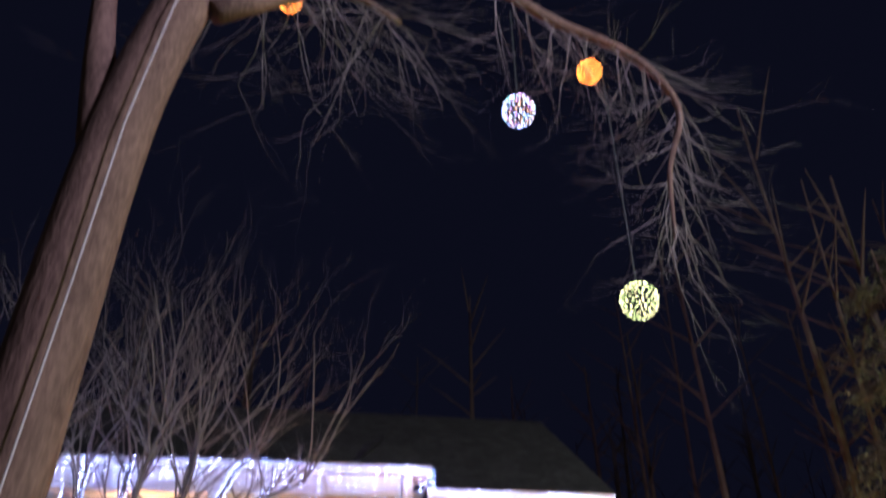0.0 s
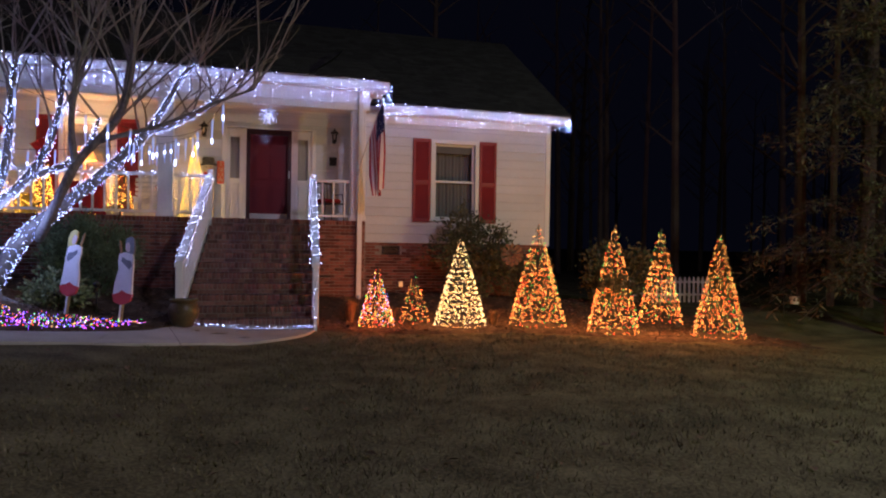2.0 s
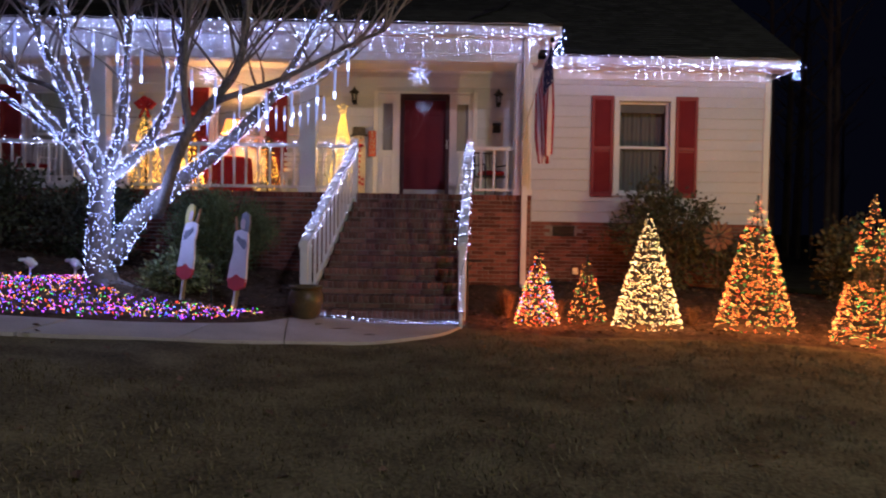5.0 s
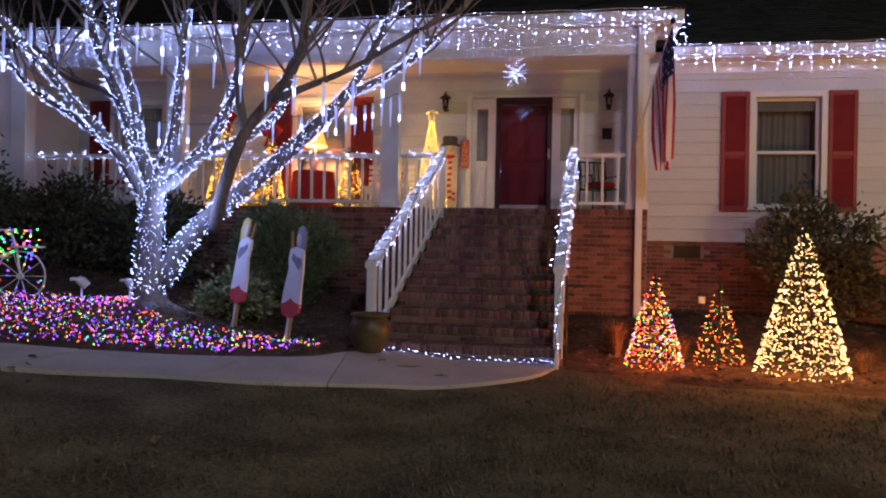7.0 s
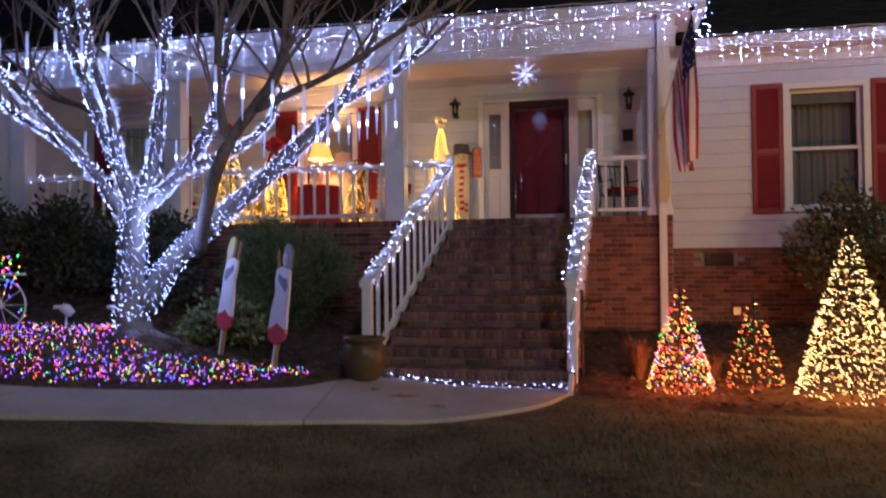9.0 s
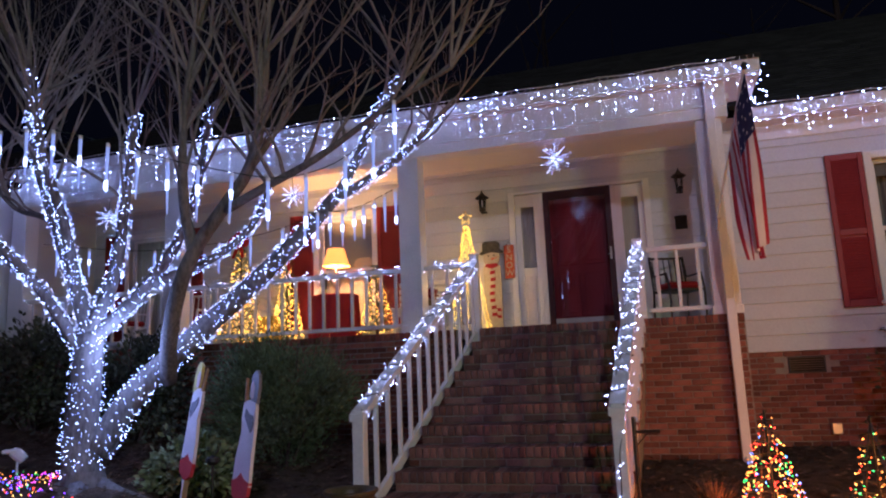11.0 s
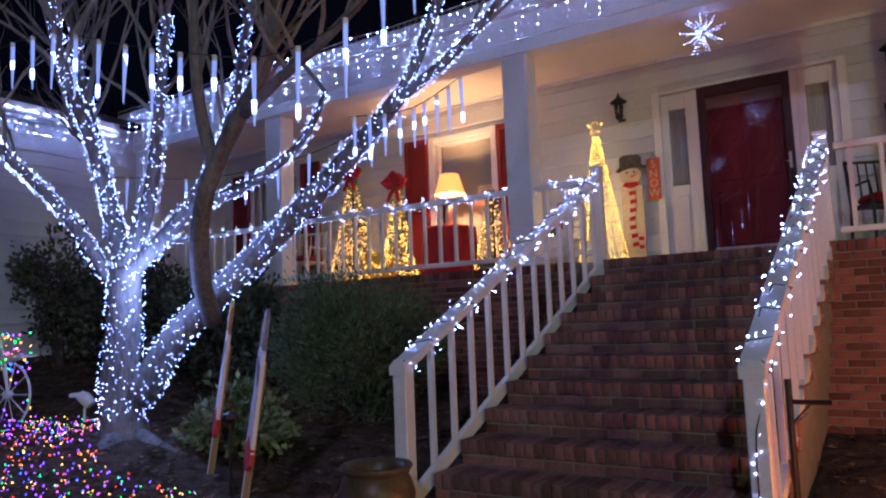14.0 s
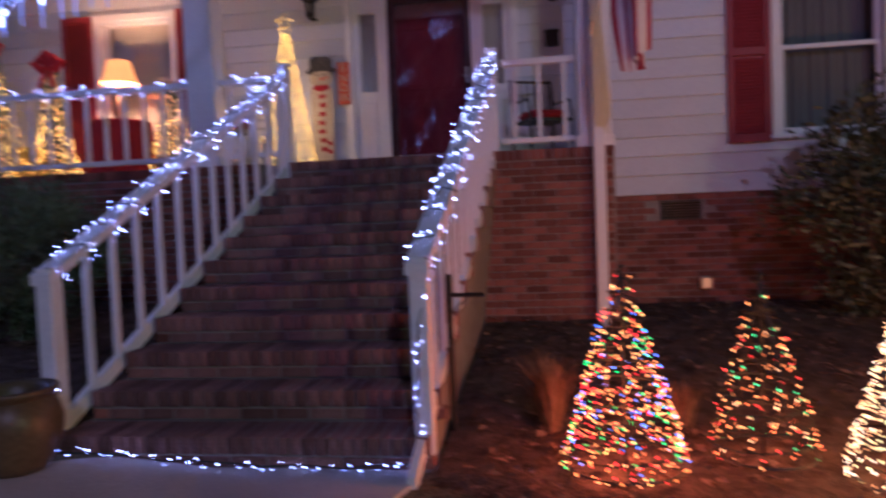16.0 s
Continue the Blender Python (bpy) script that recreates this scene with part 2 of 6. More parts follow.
class Build:
    """Collects vertices and faces of one mesh."""

    def __init__(self):
        self.v, self.f = [], []

    def add(self, verts, faces):
        o = len(self.v)
        self.v += [tuple(p) for p in verts]
        self.f += [tuple(i + o for i in f) for f in faces]
        return self

    def box(self, x0, x1, y0, y1, z0, z1, b=0.0):
        if b <= 0:
            v = [(x, y, z) for x in (x0, x1) for y in (y0, y1) for z in (z0, z1)]
            return self.add(v, [(0, 1, 3, 2), (4, 6, 7, 5), (0, 4, 5, 1), (2, 3, 7, 6), (0, 2, 6, 4), (1, 5, 7, 3)])
        b = min(b, (x1 - x0) * 0.4, (y1 - y0) * 0.4, (z1 - z0) * 0.4)
        bm = bmesh.new()
        bmesh.ops.create_cube(bm, size=1, matrix=Matrix.LocRotScale(((x0 + x1) / 2, (y0 + y1) / 2, (z0 + z1) / 2), None, (x1 - x0, y1 - y0, z1 - z0)))
        bmesh.ops.bevel(bm, geom=bm.edges[:], offset=b, segments=1, affect="EDGES")
        bm.verts.index_update()
        self.add([v.co for v in bm.verts], [[v.index for v in f.verts] for f in bm.faces])
        bm.free()
        return self

    def tube(self, pts, radii, n=8, cap=True):
        pts = [Vector(p) for p in pts]
        if not isinstance(radii, (list, tuple)):
            radii = [radii] * len(pts)
        rings, up = [], None
        for i, p in enumerate(pts):
            d = (pts[min(i + 1, len(pts) - 1)] - pts[max(i - 1, 0)]).normalized()
            if up is None:
                up = d.orthogonal().normalized()
            up = (up - d * up.dot(d))
            up = up.normalized() if up.length > 1e-6 else d.orthogonal().normalized()
            side = d.cross(up)
            rings.append([p + (up * math.cos(a) + side * math.sin(a)) * radii[i] for a in (2 * math.pi * k / n for k in range(n))])
        v = [q for r in rings for q in r]
        f = [(i * n + k, i * n + (k + 1) % n, (i + 1) * n + (k + 1) % n, (i + 1) * n + k) for i in range(len(pts) - 1) for k in range(n)]
        if cap:
            f += [tuple(range(n - 1, -1, -1)), tuple((len(pts) - 1) * n + k for k in range(n))]
        return self.add(v, f)

    def lathe(self, profile, n=20, centre=(0, 0, 0)):
        v = [(centre[0] + r * math.cos(2 * math.pi * k / n), centre[1] + r * math.sin(2 * math.pi * k / n), centre[2] + z) for r, z in profile for k in range(n)]
        f = [(i * n + k, i * n + (k + 1) % n, (i + 1) * n + (k + 1) % n, (i + 1) * n + k) for i in range(len(profile) - 1) for k in range(n)]
        return self.add(v, f)

    def plate(self, outline, y0, y1):
        """A flat board with the outline in x and z."""
        n = len(outline)
        v = [(x, y0, z) for x, z in outline] + [(x, y1, z) for x, z in outline]
        f = [tuple(range(n)), tuple(range(2 * n - 1, n - 1, -1))] + [(i, i + n, (i + 1) % n + n, (i + 1) % n) for i in range(n)]
        return self.add(v, f)

    def bulbs(self, pts, r):
        for p in pts:
            x, y, z = p
            k = r * random.uniform(0.75, 1.2)
            self.add([(x + k, y, z), (x - k, y, z), (x, y + k, z), (x, y - k, z), (x, y, z + k), (x, y, z - k)],
                     [(0, 2, 4), (2, 1, 4), (1, 3, 4), (3, 0, 4), (2, 0, 5), (1, 2, 5), (3, 1, 5), (0, 3, 5)])
        return self

    def leaf(self, p, d, u, length, width):
        """One folded leaf of four corners and a ridge."""
        s = d.cross(u).normalized() * width
        m = p + d * length * 0.5
        return self.add([p, m + s + u * width * 0.3, p + d * length, m - s + u * width * 0.3], [(0, 1, 2), (0, 2, 3)])

    def mesh(self, name, smooth=False):
        me = bpy.data.meshes.new(name)
        me.from_pydata(self.v, [], self.f)
        if smooth:
            me.polygons.foreach_set("use_smooth", [True] * len(me.polygons))
        me.update()
        return me


STUFF = ("bulb_string", "star_bulb_string", "cable", "foliage", "needle_mass", "woody_stem", "leaf_mass", "grass_tuft", "light_string", "crown", "limb_whorl", "spoke_ring", "louvre_panel")


def part(name, build, mat, parent=None, label="", smooth=False, m=None):
    me = build.mesh(name, smooth) if isinstance(build, Build) else build
    if not me.materials:
        me.materials.append(mat)
    ob = new(name, me)
    if parent is not None:
        ob.parent = parent
    if m is not None:
        ob.matrix_basis = m
    if label:
        ob["label"] = label
    if name in STUFF:
        ob["kind"] = "stuff"
    return ob


def thing(name, x, y, z, label, category, group="", rz=0.0, kind=""):
    ob = new(name)
    ob.empty_display_size = 0.1
    ob.matrix_basis = pose(x, y, z, 0, 0, rz)
    return tagged(ob, label, category, group, kind)


def structure(name, build, mat, label, smooth=False):
    return tagged(part(name, build, mat, None, "", smooth), label, "", "", "structure")


def spline(pts, steps=6):
    P = [Vector(p) for p in pts]
    P = [2 * P[0] - P[1]] + P + [2 * P[-1] - P[-2]]
    out = []
    for i in range(1, len(P) - 2):
        for k in range(steps):
            t = k / steps
            a, b, c, d = P[i - 1:i + 3]
            out.append(0.5 * (2 * b + (c - a) * t + (2 * a - 5 * b + 4 * c - d) * t * t + (3 * b - a - 3 * c + d) * t ** 3))
    return out + [P[-2]]


def along(pts, step):
    """Points at even steps along a line of points."""
    out, left = [], 0.0
    for a, b in zip(pts, pts[1:]):
        a, b = Vector(a), Vector(b)
        d = (b - a).length
        while left < d:
            out.append(a.lerp(b, left / d))
            left += step
        left -= d
    return out


def jitter(p, r):
    return Vector(p) + Vector((random.uniform(-r, r), random.uniform(-r, r), random.uniform(-r, r)))


def ground_z(x, y):
    """The lie of the land: flat by the steps, rising gently to the driveway side, a little up to the house."""
    z = -0.02 - 0.112 * min(x, 0.0) * (1 if x > -8 else 8 / -x) - 0.05 * min(max(x - 4.3, 0), 6)
    if y > -4.6 and -30 < x < 30:
        z += 0.10 * min(y + 4.6, 2.8)
    d2 = (x + 3.5) ** 2 + (y + 5.06) ** 2
    return z + 0.14 * math.exp(-d2 / 0.35)

# ---- ground ----


def steps_out(a, b, fine, far):
    mid = [a + fine * i for i in range(int((b - a) / fine) + 1)]
    lo, hi, s = [], [], fine
    p, q = a, mid[-1]
    while p > -far or q < far:
        s *= 1.5
        p, q = p - s, q + s
        lo.append(p)
        hi.append(q)
    return lo[::-1] + mid + hi


gx, gy = steps_out(-10, 12, 0.3, 400), steps_out(-19, 1, 0.3, 400)
g = Build()
g.v = [(x, y, ground_z(x, y) + (0.02 * noise.noise(Vector((x * 0.9, y * 0.9, 0))) if abs(x) < 14 and abs(y) < 22 else 0)) for y in gy for x in gx]
g.f = [(j * len(gx) + i, j * len(gx) + i + 1, (j + 1) * len(gx) + i + 1, (j + 1) * len(gx) + i) for j in range(len(gy) - 1) for i in range(len(gx) - 1)]
structure("ground", g, M_LAWN, "short dormant brown-green lawn sloping gently", True)

BACK = [(1.1, -4.9), (0.6, -4.9), (0.0, -4.9), (-0.6, -4.95), (-1.04, -5.4), (-1.25, -5.95), (-1.65, -6.4), (-2.15, -6.82), (-2.8, -7.2), (-4.2, -7.8), (-6, -8.6), (-9, -9.8)]
FRONT = [(1.14, -5.0), (0.88, -5.65), (0.35, -6.2), (-0.25, -6.6), (-0.75, -6.95), (-1.2, -7.25), (-1.65, -7.5), (-2.15, -7.75), (-2.8, -8.08), (-4.2, -8.7), (-6, -9.5), (-9, -10.7)]
pavement = tagged(new("pavement"), "pale concrete front walk with dark joints", "", "", "structure")
bs, fs = spline([(x, y, 0) for x, y in BACK], 4), spline([(x, y, 0) for x, y in FRONT], 4)
for lo, hi in ((0, 16), (16, 24), (24, 32), (32, 36), (36, 40), (40, 44)):
    b = Build()
    ring = [bs[i] for i in range(lo, hi + 1)], [fs[i] for i in range(lo, hi + 1)]
    if lo:
        for r in ring:
            r[0] = r[0].lerp(r[1], 0.1)
    n = hi - lo + 1
    v = [(p.x, p.y, ground_z(p.x, p.y) + dz) for dz in (0.035, -0.08) for r in ring for p in r]
    f = []
    for i in range(n - 1):
        f += [(i, i + 1, n + i + 1, n + i), (2 * n + i, i, i + 1, 2 * n + i + 1)[::-1], (n + i, n + i + 1, 3 * n + i + 1, 3 * n + i)[::-1]]
    f += [(0, n, 3 * n, 2 * n), (n - 1, 3 * n - 1, 4 * n - 1, 2 * n - 1)]
    b.add(v, f)
    part("concrete_slab", b, M_CONC, pavement)


def back_y(x):
    for (x1, y1), (x0, y0) in zip(BACK, BACK[1:]):
        if x0 <= x <= x1:
            return y0 + (y1 - y0) * (x - x0) / (x1 - x0)
    return -4.9


def bed_front(x):
    if x < -1.04:
        return back_y(x) + 0.06
    if x < 1.15:
        return -4.7
    return -5.35 - 0.16 * (x - 1.15) + 0.15 * math.sin(x * 1.7)


for name, x0, x1, label in (("flower_bed", -8.2, -1.02, "dark bark-mulch flower bed with fallen leaves"), ("mulch_bed", 1.2, 9.6, "leaf-littered mulch bed along the brick foundation")):
    b, step = Build(), 0.12
    nx = int((x1 - x0) / step)
    for i in range(nx):
        xa, xb = x0 + i * step, x0 + (i + 1) * step
        ya = bed_front((xa + xb) / 2)
        n = max(2, int((-0.6 - ya) / 0.16))
        for j in range(n):
            q = [(xa, bed_front(xa) + (-0.6 - bed_front(xa)) * j / n), (xb, bed_front(xb) + (-0.6 - bed_front(xb)) * j / n),
                 (xb, bed_front(xb) + (-0.6 - bed_front(xb)) * (j + 1) / n), (xa, bed_front(xa) + (-0.6 - bed_front(xa)) * (j + 1) / n)]
            b.add([(x, y, ground_z(x, y) - 0.012 + min(1.0, max(0.0, y - bed_front(x)) / 0.35) * (0.045 + 0.035 * noise.noise(Vector((x * 4, y * 4, 3))))) for x, y in q], [(0, 1, 2, 3)])
    structure(name, b, M_MULCH, label)

# ---- brick base, steps ----
PORCH_Z, PORCH_Y, PORCH_X0, PORCH_X1 = 1.87, -1.80, -8.2, 2.42
WING_Y, WING_X1 = -0.69, 7.05


def brick_mesh(name, lx, ly, lz, mat):
    me = Build().box(-lx / 2, lx / 2, -ly / 2, ly / 2, -lz / 2, lz / 2, 0.004).mesh(name)
    me.materials.append(mat)
    return me


STRETCHER = brick_mesh("brick", 0.194, 0.09, 0.057, M_BRICK)
HALF = brick_mesh("brick", 0.092, 0.09, 0.057, M_BRICK)
CAPBRICK = brick_mesh("brick", 0.057, 0.22, 0.092, M_BRICK)
STEPSTRETCH = brick_mesh("brick", 0.194, 0.09, 0.057, M_STEPBRICK)
ROWLOCK = brick_mesh("brick", 0.0575, 0.29, 0.092, M_STEPBRICK)
rng = random.Random(7)


def lay(me, m, parent, rest, limit):
    """One brick: an object of its own, or past the limit part of the joined rest."""
    if parent["count"] < limit:
        parent["count"] += 1
        part("brick", me, None, parent, m=m)
    else:
        rest.add([m @ v.co for v in me.vertices], [list(p.vertices) for p in me.polygons])


def brick_wall(name, x0, x1, y, z0, z1, label, limit, near_left=False, cap=True, holes=()):
    """A wall face towards -y: mortar behind, stretcher courses in front and a rowlock cap."""
    wall = tagged(part(name, Build().box(x0, x1, y + 0.012, y + 0.2, z0, z1), M_MORTAR), label, "", "", "structure")
    wall["count"] = 0
    rest = Build()
    top = z1 - (0.102 if cap else 0)
    if cap:
        n = int((x1 - x0) / 0.0677)
        for i in range(n):
            lay(CAPBRICK, pose(x0 + (i + 0.5) * (x1 - x0) / n, y + 0.098 + rng.uniform(-0.003, 0.003), z1 - 0.046), wall, rest, limit)
    course = 0
    z = top - 0.0285 - 0.005
    while z > z0:
        xs = x0 + (0.0 if course % 2 else -0.102)
        cells = []
        while xs < x1:
            a, b = max(xs, x0), min(xs + 0.204, x1)
            if b - a > 0.06 and not any(a < h[1] and b > h[0] and z > h[2] and z < h[3] for h in holes):
                cells.append((a, b))
            xs += 0.204
        for a, b in cells if near_left else cells[::-1]:
            me = STRETCHER if b - a > 0.15 else HALF
            lay(me, pose((a + b) / 2, y + 0.045 + rng.uniform(-0.003, 0.003), z + rng.uniform(-0.001, 0.001)), wall, rest, limit)
        z -= 0.0677
        course += 1
    if rest.v:
        tagged(part("brick_courses", rest, M_BRICK, wall), kind="stuff")
    del wall["count"]
    return wall


SKEW_L, SKEW_R = 0.095, 0.065
STEP_X0, STEP_X1, STEP_Y, RISE, TREAD, RISERS = -0.93, 1.17, -4.87, PORCH_Z / 11, 0.307, 11


def build_steps():
    s = None
    for i in range(RISERS):
        y = STEP_Y + TREAD * i - (0.008 if i == RISERS - 1 else 0)
        core = Build().box(STEP_X0 + 0.005 + SKEW_L * TREAD * i, STEP_X1 - 0.005 + SKEW_R * TREAD * i, y + 0.012, PORCH_Y + 0.3, RISE * i - (0.15 if i == 0 else 0), RISE * (i + 1) - 0.006)
        if s is None:
            s = tagged(part("front_steps", core, M_MORTAR), "weathered brick front steps with rowlock treads", "", "", "structure")
        else:
            part("step_core", core, M_MORTAR, s)
    s["count"] = 0
    rest = Build()
    for i in range(RISERS):
        y = STEP_Y + TREAD * i - (0.008 if i == RISERS - 1 else 0)
        xa, xb = STEP_X0 + SKEW_L * TREAD * i, STEP_X1 + SKEW_R * TREAD * i
        n = int((xb - xa) / 0.0677)
        w = (xb - xa) / n
        for k in range(n):
            lay(ROWLOCK, pose(xa + (k + 0.5) * w, y + 0.138 + rng.uniform(-0.004, 0.004), RISE * (i + 1) - 0.046 + rng.uniform(-0.002, 0.002)), s, rest, 300)
        x = xa - (0.1 if i % 2 else 0.0)
        while x < xb - 0.05:
            a, b = max(x, xa), min(x + 0.204, xb)
            if b - a > 0.06:
                lay(STEPSTRETCH if b - a > 0.15 else HALF, pose((a + b) / 2, y + 0.05 + rng.uniform(-0.003, 0.003), RISE * i + 0.034), s, rest, 300)
            x += 0.204
    tagged(part("brick_courses", rest, M_STEPBRICK, s), kind="stuff")
    del s["count"]


# ---- walls with openings ----
DOOR = (-0.44, 1.46, PORCH_Z, 3.95)
WIN2 = (-3.70, -2.76, 2.16, 3.90)
WIN3 = (-7.42, -6.42, 2.16, 3.90)
WINR = (4.19, 5.17, 2.00, 3.74)


def pierced(name, x0, x1, y0, y1, z0, z1, holes, mat, label):
    b = Build()
    x = x0
    for h in sorted(holes):
        b.box(x, h[0], y0, y1, z0, z1)
        if h[2] > z0:
            b.box(h[0], h[1], y0, y1, z0, h[2])
        b.box(h[0], h[1], y0, y1, h[3], z1)
        x = h[1]
    b.box(x, x1, y0, y1, z0, z1)
    return structure(name, b, mat, label)


def lap_siding(wall, x0, x1, y, z0, z1, holes, exposure=0.2):
    z = z0
    while z < z1 - 0.02:
        zt = min(z + exposure + 0.02, z1)
        spans = [(x0, x1)]
        for h in holes:
            if z + 0.1 > h[2] - 0.05 and z + 0.1 < h[3] + 0.05:
                spans = [q for a, b in spans for q in ((a, min(b, h[0])), (max(a, h[1]), b)) if q[1] - q[0] > 0.03]
        for a, b in spans:
            bd = Build().add([(a, y, z), (b, y, z), (b, y - 0.026, z), (a, y - 0.026, z), (a, y, zt), (b, y, zt), (b, y - 0.006, zt), (a, y - 0.006, zt), (a, y - 0.028, z + 0.006), (b, y - 0.028, z + 0.006)],
                             [(0, 1, 2, 3), (3, 2, 9, 8), (8, 9, 6, 7), (7, 6, 5, 4), (0, 3, 8, 7, 4), (1, 5, 6, 9, 2)])
            part("siding_board", bd, M_SIDING, wall)
        z += exposure


wall_door = pierced("wall_porch", PORCH_X0, PORCH_X1 + 0.1, 0.0, 0.15, PORCH_Z, 4.5, (DOOR, WIN2, WIN3), M_SIDING, "grey-white lap-sided wall under the porch")
lap_siding(wall_door, PORCH_X0, PORCH_X1 + 0.1, 0.0, PORCH_Z, 4.4, (DOOR, WIN2, WIN3))
wall_wing = pierced("wall_wing", PORCH_X1 - 0.1, WING_X1, WING_Y, WING_Y + 0.15, 1.43, 4.5, (WINR,), M_SIDING, "grey-white lap-sided wing wall")
lap_siding(wall_wing, PORCH_X1 - 0.1, WING_X1 - 0.06, WING_Y, 1.43, 4.25, (WINR,))
part("corner_board", Build().box(WING_X1 - 0.1, WING_X1 + 0.02, WING_Y - 0.045, WING_Y + 0.1, 1.40, 4.3, 0.004), M_WHITE, wall_wing)
part("frieze_board", Build().box(PORCH_X1, WING_X1 + 0.02, WING_Y - 0.045, WING_Y, 4.13, 4.32, 0.004), M_WHITE, wall_wing)
structure("wall_wing_end", Build().box(WING_X1 - 0.15, WING_X1, WING_Y + 0.15, 7.5, -0.2, 4.5), M_SIDING, "plain end wall of the wing")
structure("wall_wing_return", Build().box(PORCH_X1 - 0.1, PORCH_X1 + 0.03, WING_Y + 0.15, 0.0, 1.4, 4.5), M_SIDING, "short return wall beside the porch")
structure("wall_rear", Build().box(-14, WING_X1, 7.5, 7.65, -0.2, 4.5), M_SIDING, "plain rear wall of the house")
wall_left = structure("wall_left_wing", Build().box(-8.35, -8.2, -4.6, 0.0, 0.3, 4.5), M_SIDING, "lap-sided side wall of the projecting wing")
structure("wall_left_front", Build().box(-14, -8.35, -4.6, -4.45, 0.3, 4.5), M_SIDING, "plain front wall of the projecting wing")
structure("wall_left_end", Build().box(-14.15, -14, -4.6, 7.65, 0.3, 4.5), M_SIDING, "plain far end wall of the house")
for i in range(13):
    z = 1.5 + 0.2 * i
    part("siding_board", Build().add([(-8.2, -4.6, z), (-8.2, -1.95, z), (-8.172, -1.95, z), (-8.172, -4.6, z), (-8.2, -4.6, z + 0.22), (-8.2, -1.95, z + 0.22), (-8.194, -1.95, z + 0.22), (-8.194, -4.6, z + 0.22)],
                                     [(0, 3, 2, 1), (3, 7, 6, 2), (4, 5, 6, 7), (0, 4, 7, 3), (1, 2, 6, 5)]), M_SIDING, wall_left)

structure("porch_floor", Build().box(PORCH_X0, PORCH_X1 - 0.01, PORCH_Y + 0.21, 0.0, PORCH_Z - 0.12, PORCH_Z - 0.004), M_CONC, "painted concrete porch floor")
structure("ceiling_porch", Build().box(PORCH_X0, PORCH_X1 + 0.1, PORCH_Y + 0.02, 0.0, 4.40, 4.46), M_CEIL, "cream painted porch ceiling")
b = Build().box(PORCH_X0, PORCH_X1 + 0.06, PORCH_Y - 0.03, PORCH_Y + 0.22, 4.165, 4.66, 0.006)
b.box(PORCH_X0, PORCH_X1 + 0.06, PORCH_Y - 0.045, PORCH_Y - 0.03, 4.30, 4.316)
structure("porch_header", b, M_WHITE, "white boxed porch beam hung with icicle lights")
structure("porch_crown", Build().box(PORCH_X0, PORCH_X1, -0.055, -0.03, 4.355, 4.40, 0.004), M_WHITE, "white crown board along the porch wall")
b = Build().box(PORCH_X0 - 0.2, 2.86, -1.98, -1.94, 4.60, 4.79, 0.004).box(PORCH_X0 - 0.2, 2.86, -1.94, PORCH_Y - 0.032, 4.585, 4.61)
b.box(2.82, 2.86, -1.94, -1.0, 4.60, 4.79).box(PORCH_X1 + 0.062, 2.82, PORCH_Y - 0.03, -1.09, 4.585, 4.61)
structure("porch_fascia", b, M_WHITE, "white porch eave fascia and soffit")
b = Build().box(2.85, 7.40, -1.09, -1.05, 4.33, 4.50, 0.004).box(2.85, 7.40, -1.05, WING_Y, 4.31, 4.335).box(7.36, 7.40, -1.05, 7.6, 4.33, 4.5)
structure("wing_fascia", b, M_WHITE, "white wing eave fascia and soffit")
b = Build().box(-8.2, -8.0, -4.8, -2.2, 4.33, 4.5, 0.004)
structure("left_fascia", b, M_WHITE, "white eave fascia of the projecting wing")


def roof(name, x0, x1, y0, z0, y1, z1, label):
    """A pitched roof slope in rows of shingles, each row lapping the one below."""
    r = structure(name, Build().add([(x0, y0, z0), (x1, y0, z0), (x1, y1, z1), (x0, y1, z1), (x0, y0, z0 - 0.04), (x1, y0, z0 - 0.04), (x1, y1, z1 - 0.04), (x0, y1, z1 - 0.04)],
                                    [(0, 1, 2, 3), (4, 7, 6, 5), (0, 4, 5, 1), (1, 5, 6, 2), (0, 3, 7, 4), (2, 6, 7, 3)]), M_SHINGLE, label)
    n = int(math.hypot(y1 - y0, z1 - z0) / 0.14)
    b = Build()
    for i in range(n):
        ya, za = y0 + (y1 - y0) * i / n, z0 + (z1 - z0) * i / n
        yb, zb = y0 + (y1 - y0) * (i + 1.1) / n, z0 + (z1 - z0) * (i + 1.1) / n
        x = x0 - rng.uniform(0, 0.3)
        while x < x1:
            a, c = max(x, x0), min(x + 0.33, x1)
            if c > a + 0.02:
                b.add([(a, ya - 0.008, za + 0.003), (c - 0.006, ya - 0.008, za + 0.003), (c - 0.006, yb, zb + 0.005), (a, yb, zb + 0.005), (a, ya - 0.008, za + 0.014), (c - 0.006, ya - 0.008, za + 0.014)],
                      [(4, 5, 2, 3), (0, 1, 5, 4)])
            x += 0.33
    tagged(part("shingle_rows", b, M_SHINGLE, r), kind="stuff")


roof("roof_porch", -8.4, 2.88, -2.0, 4.795, 1.0, 5.9, "dark asphalt-shingle porch roof")
roof("roof_wing", 2.6, 7.42, -1.11, 4.505, 3.5, 7.45, "dark asphalt-shingle wing roof")
roof("roof_main", -14.2, 2.6, 0.9, 5.8, 3.5, 7.45, "dark asphalt-shingle main roof")
structure("roof_rear", Build().add([(-14.2, 3.5, 7.45), (7.42, 3.5, 7.45), (7.42, 8, 4.4), (-14.2, 8, 4.4)], [(0, 1, 2, 3)]), M_SHINGLE, "dark rear roof slope")
structure("roof_left", Build().box(-14.2, -8.0, -4.8, 0.9, 4.5, 4.6), M_SHINGLE, "dark roof over the projecting wing")
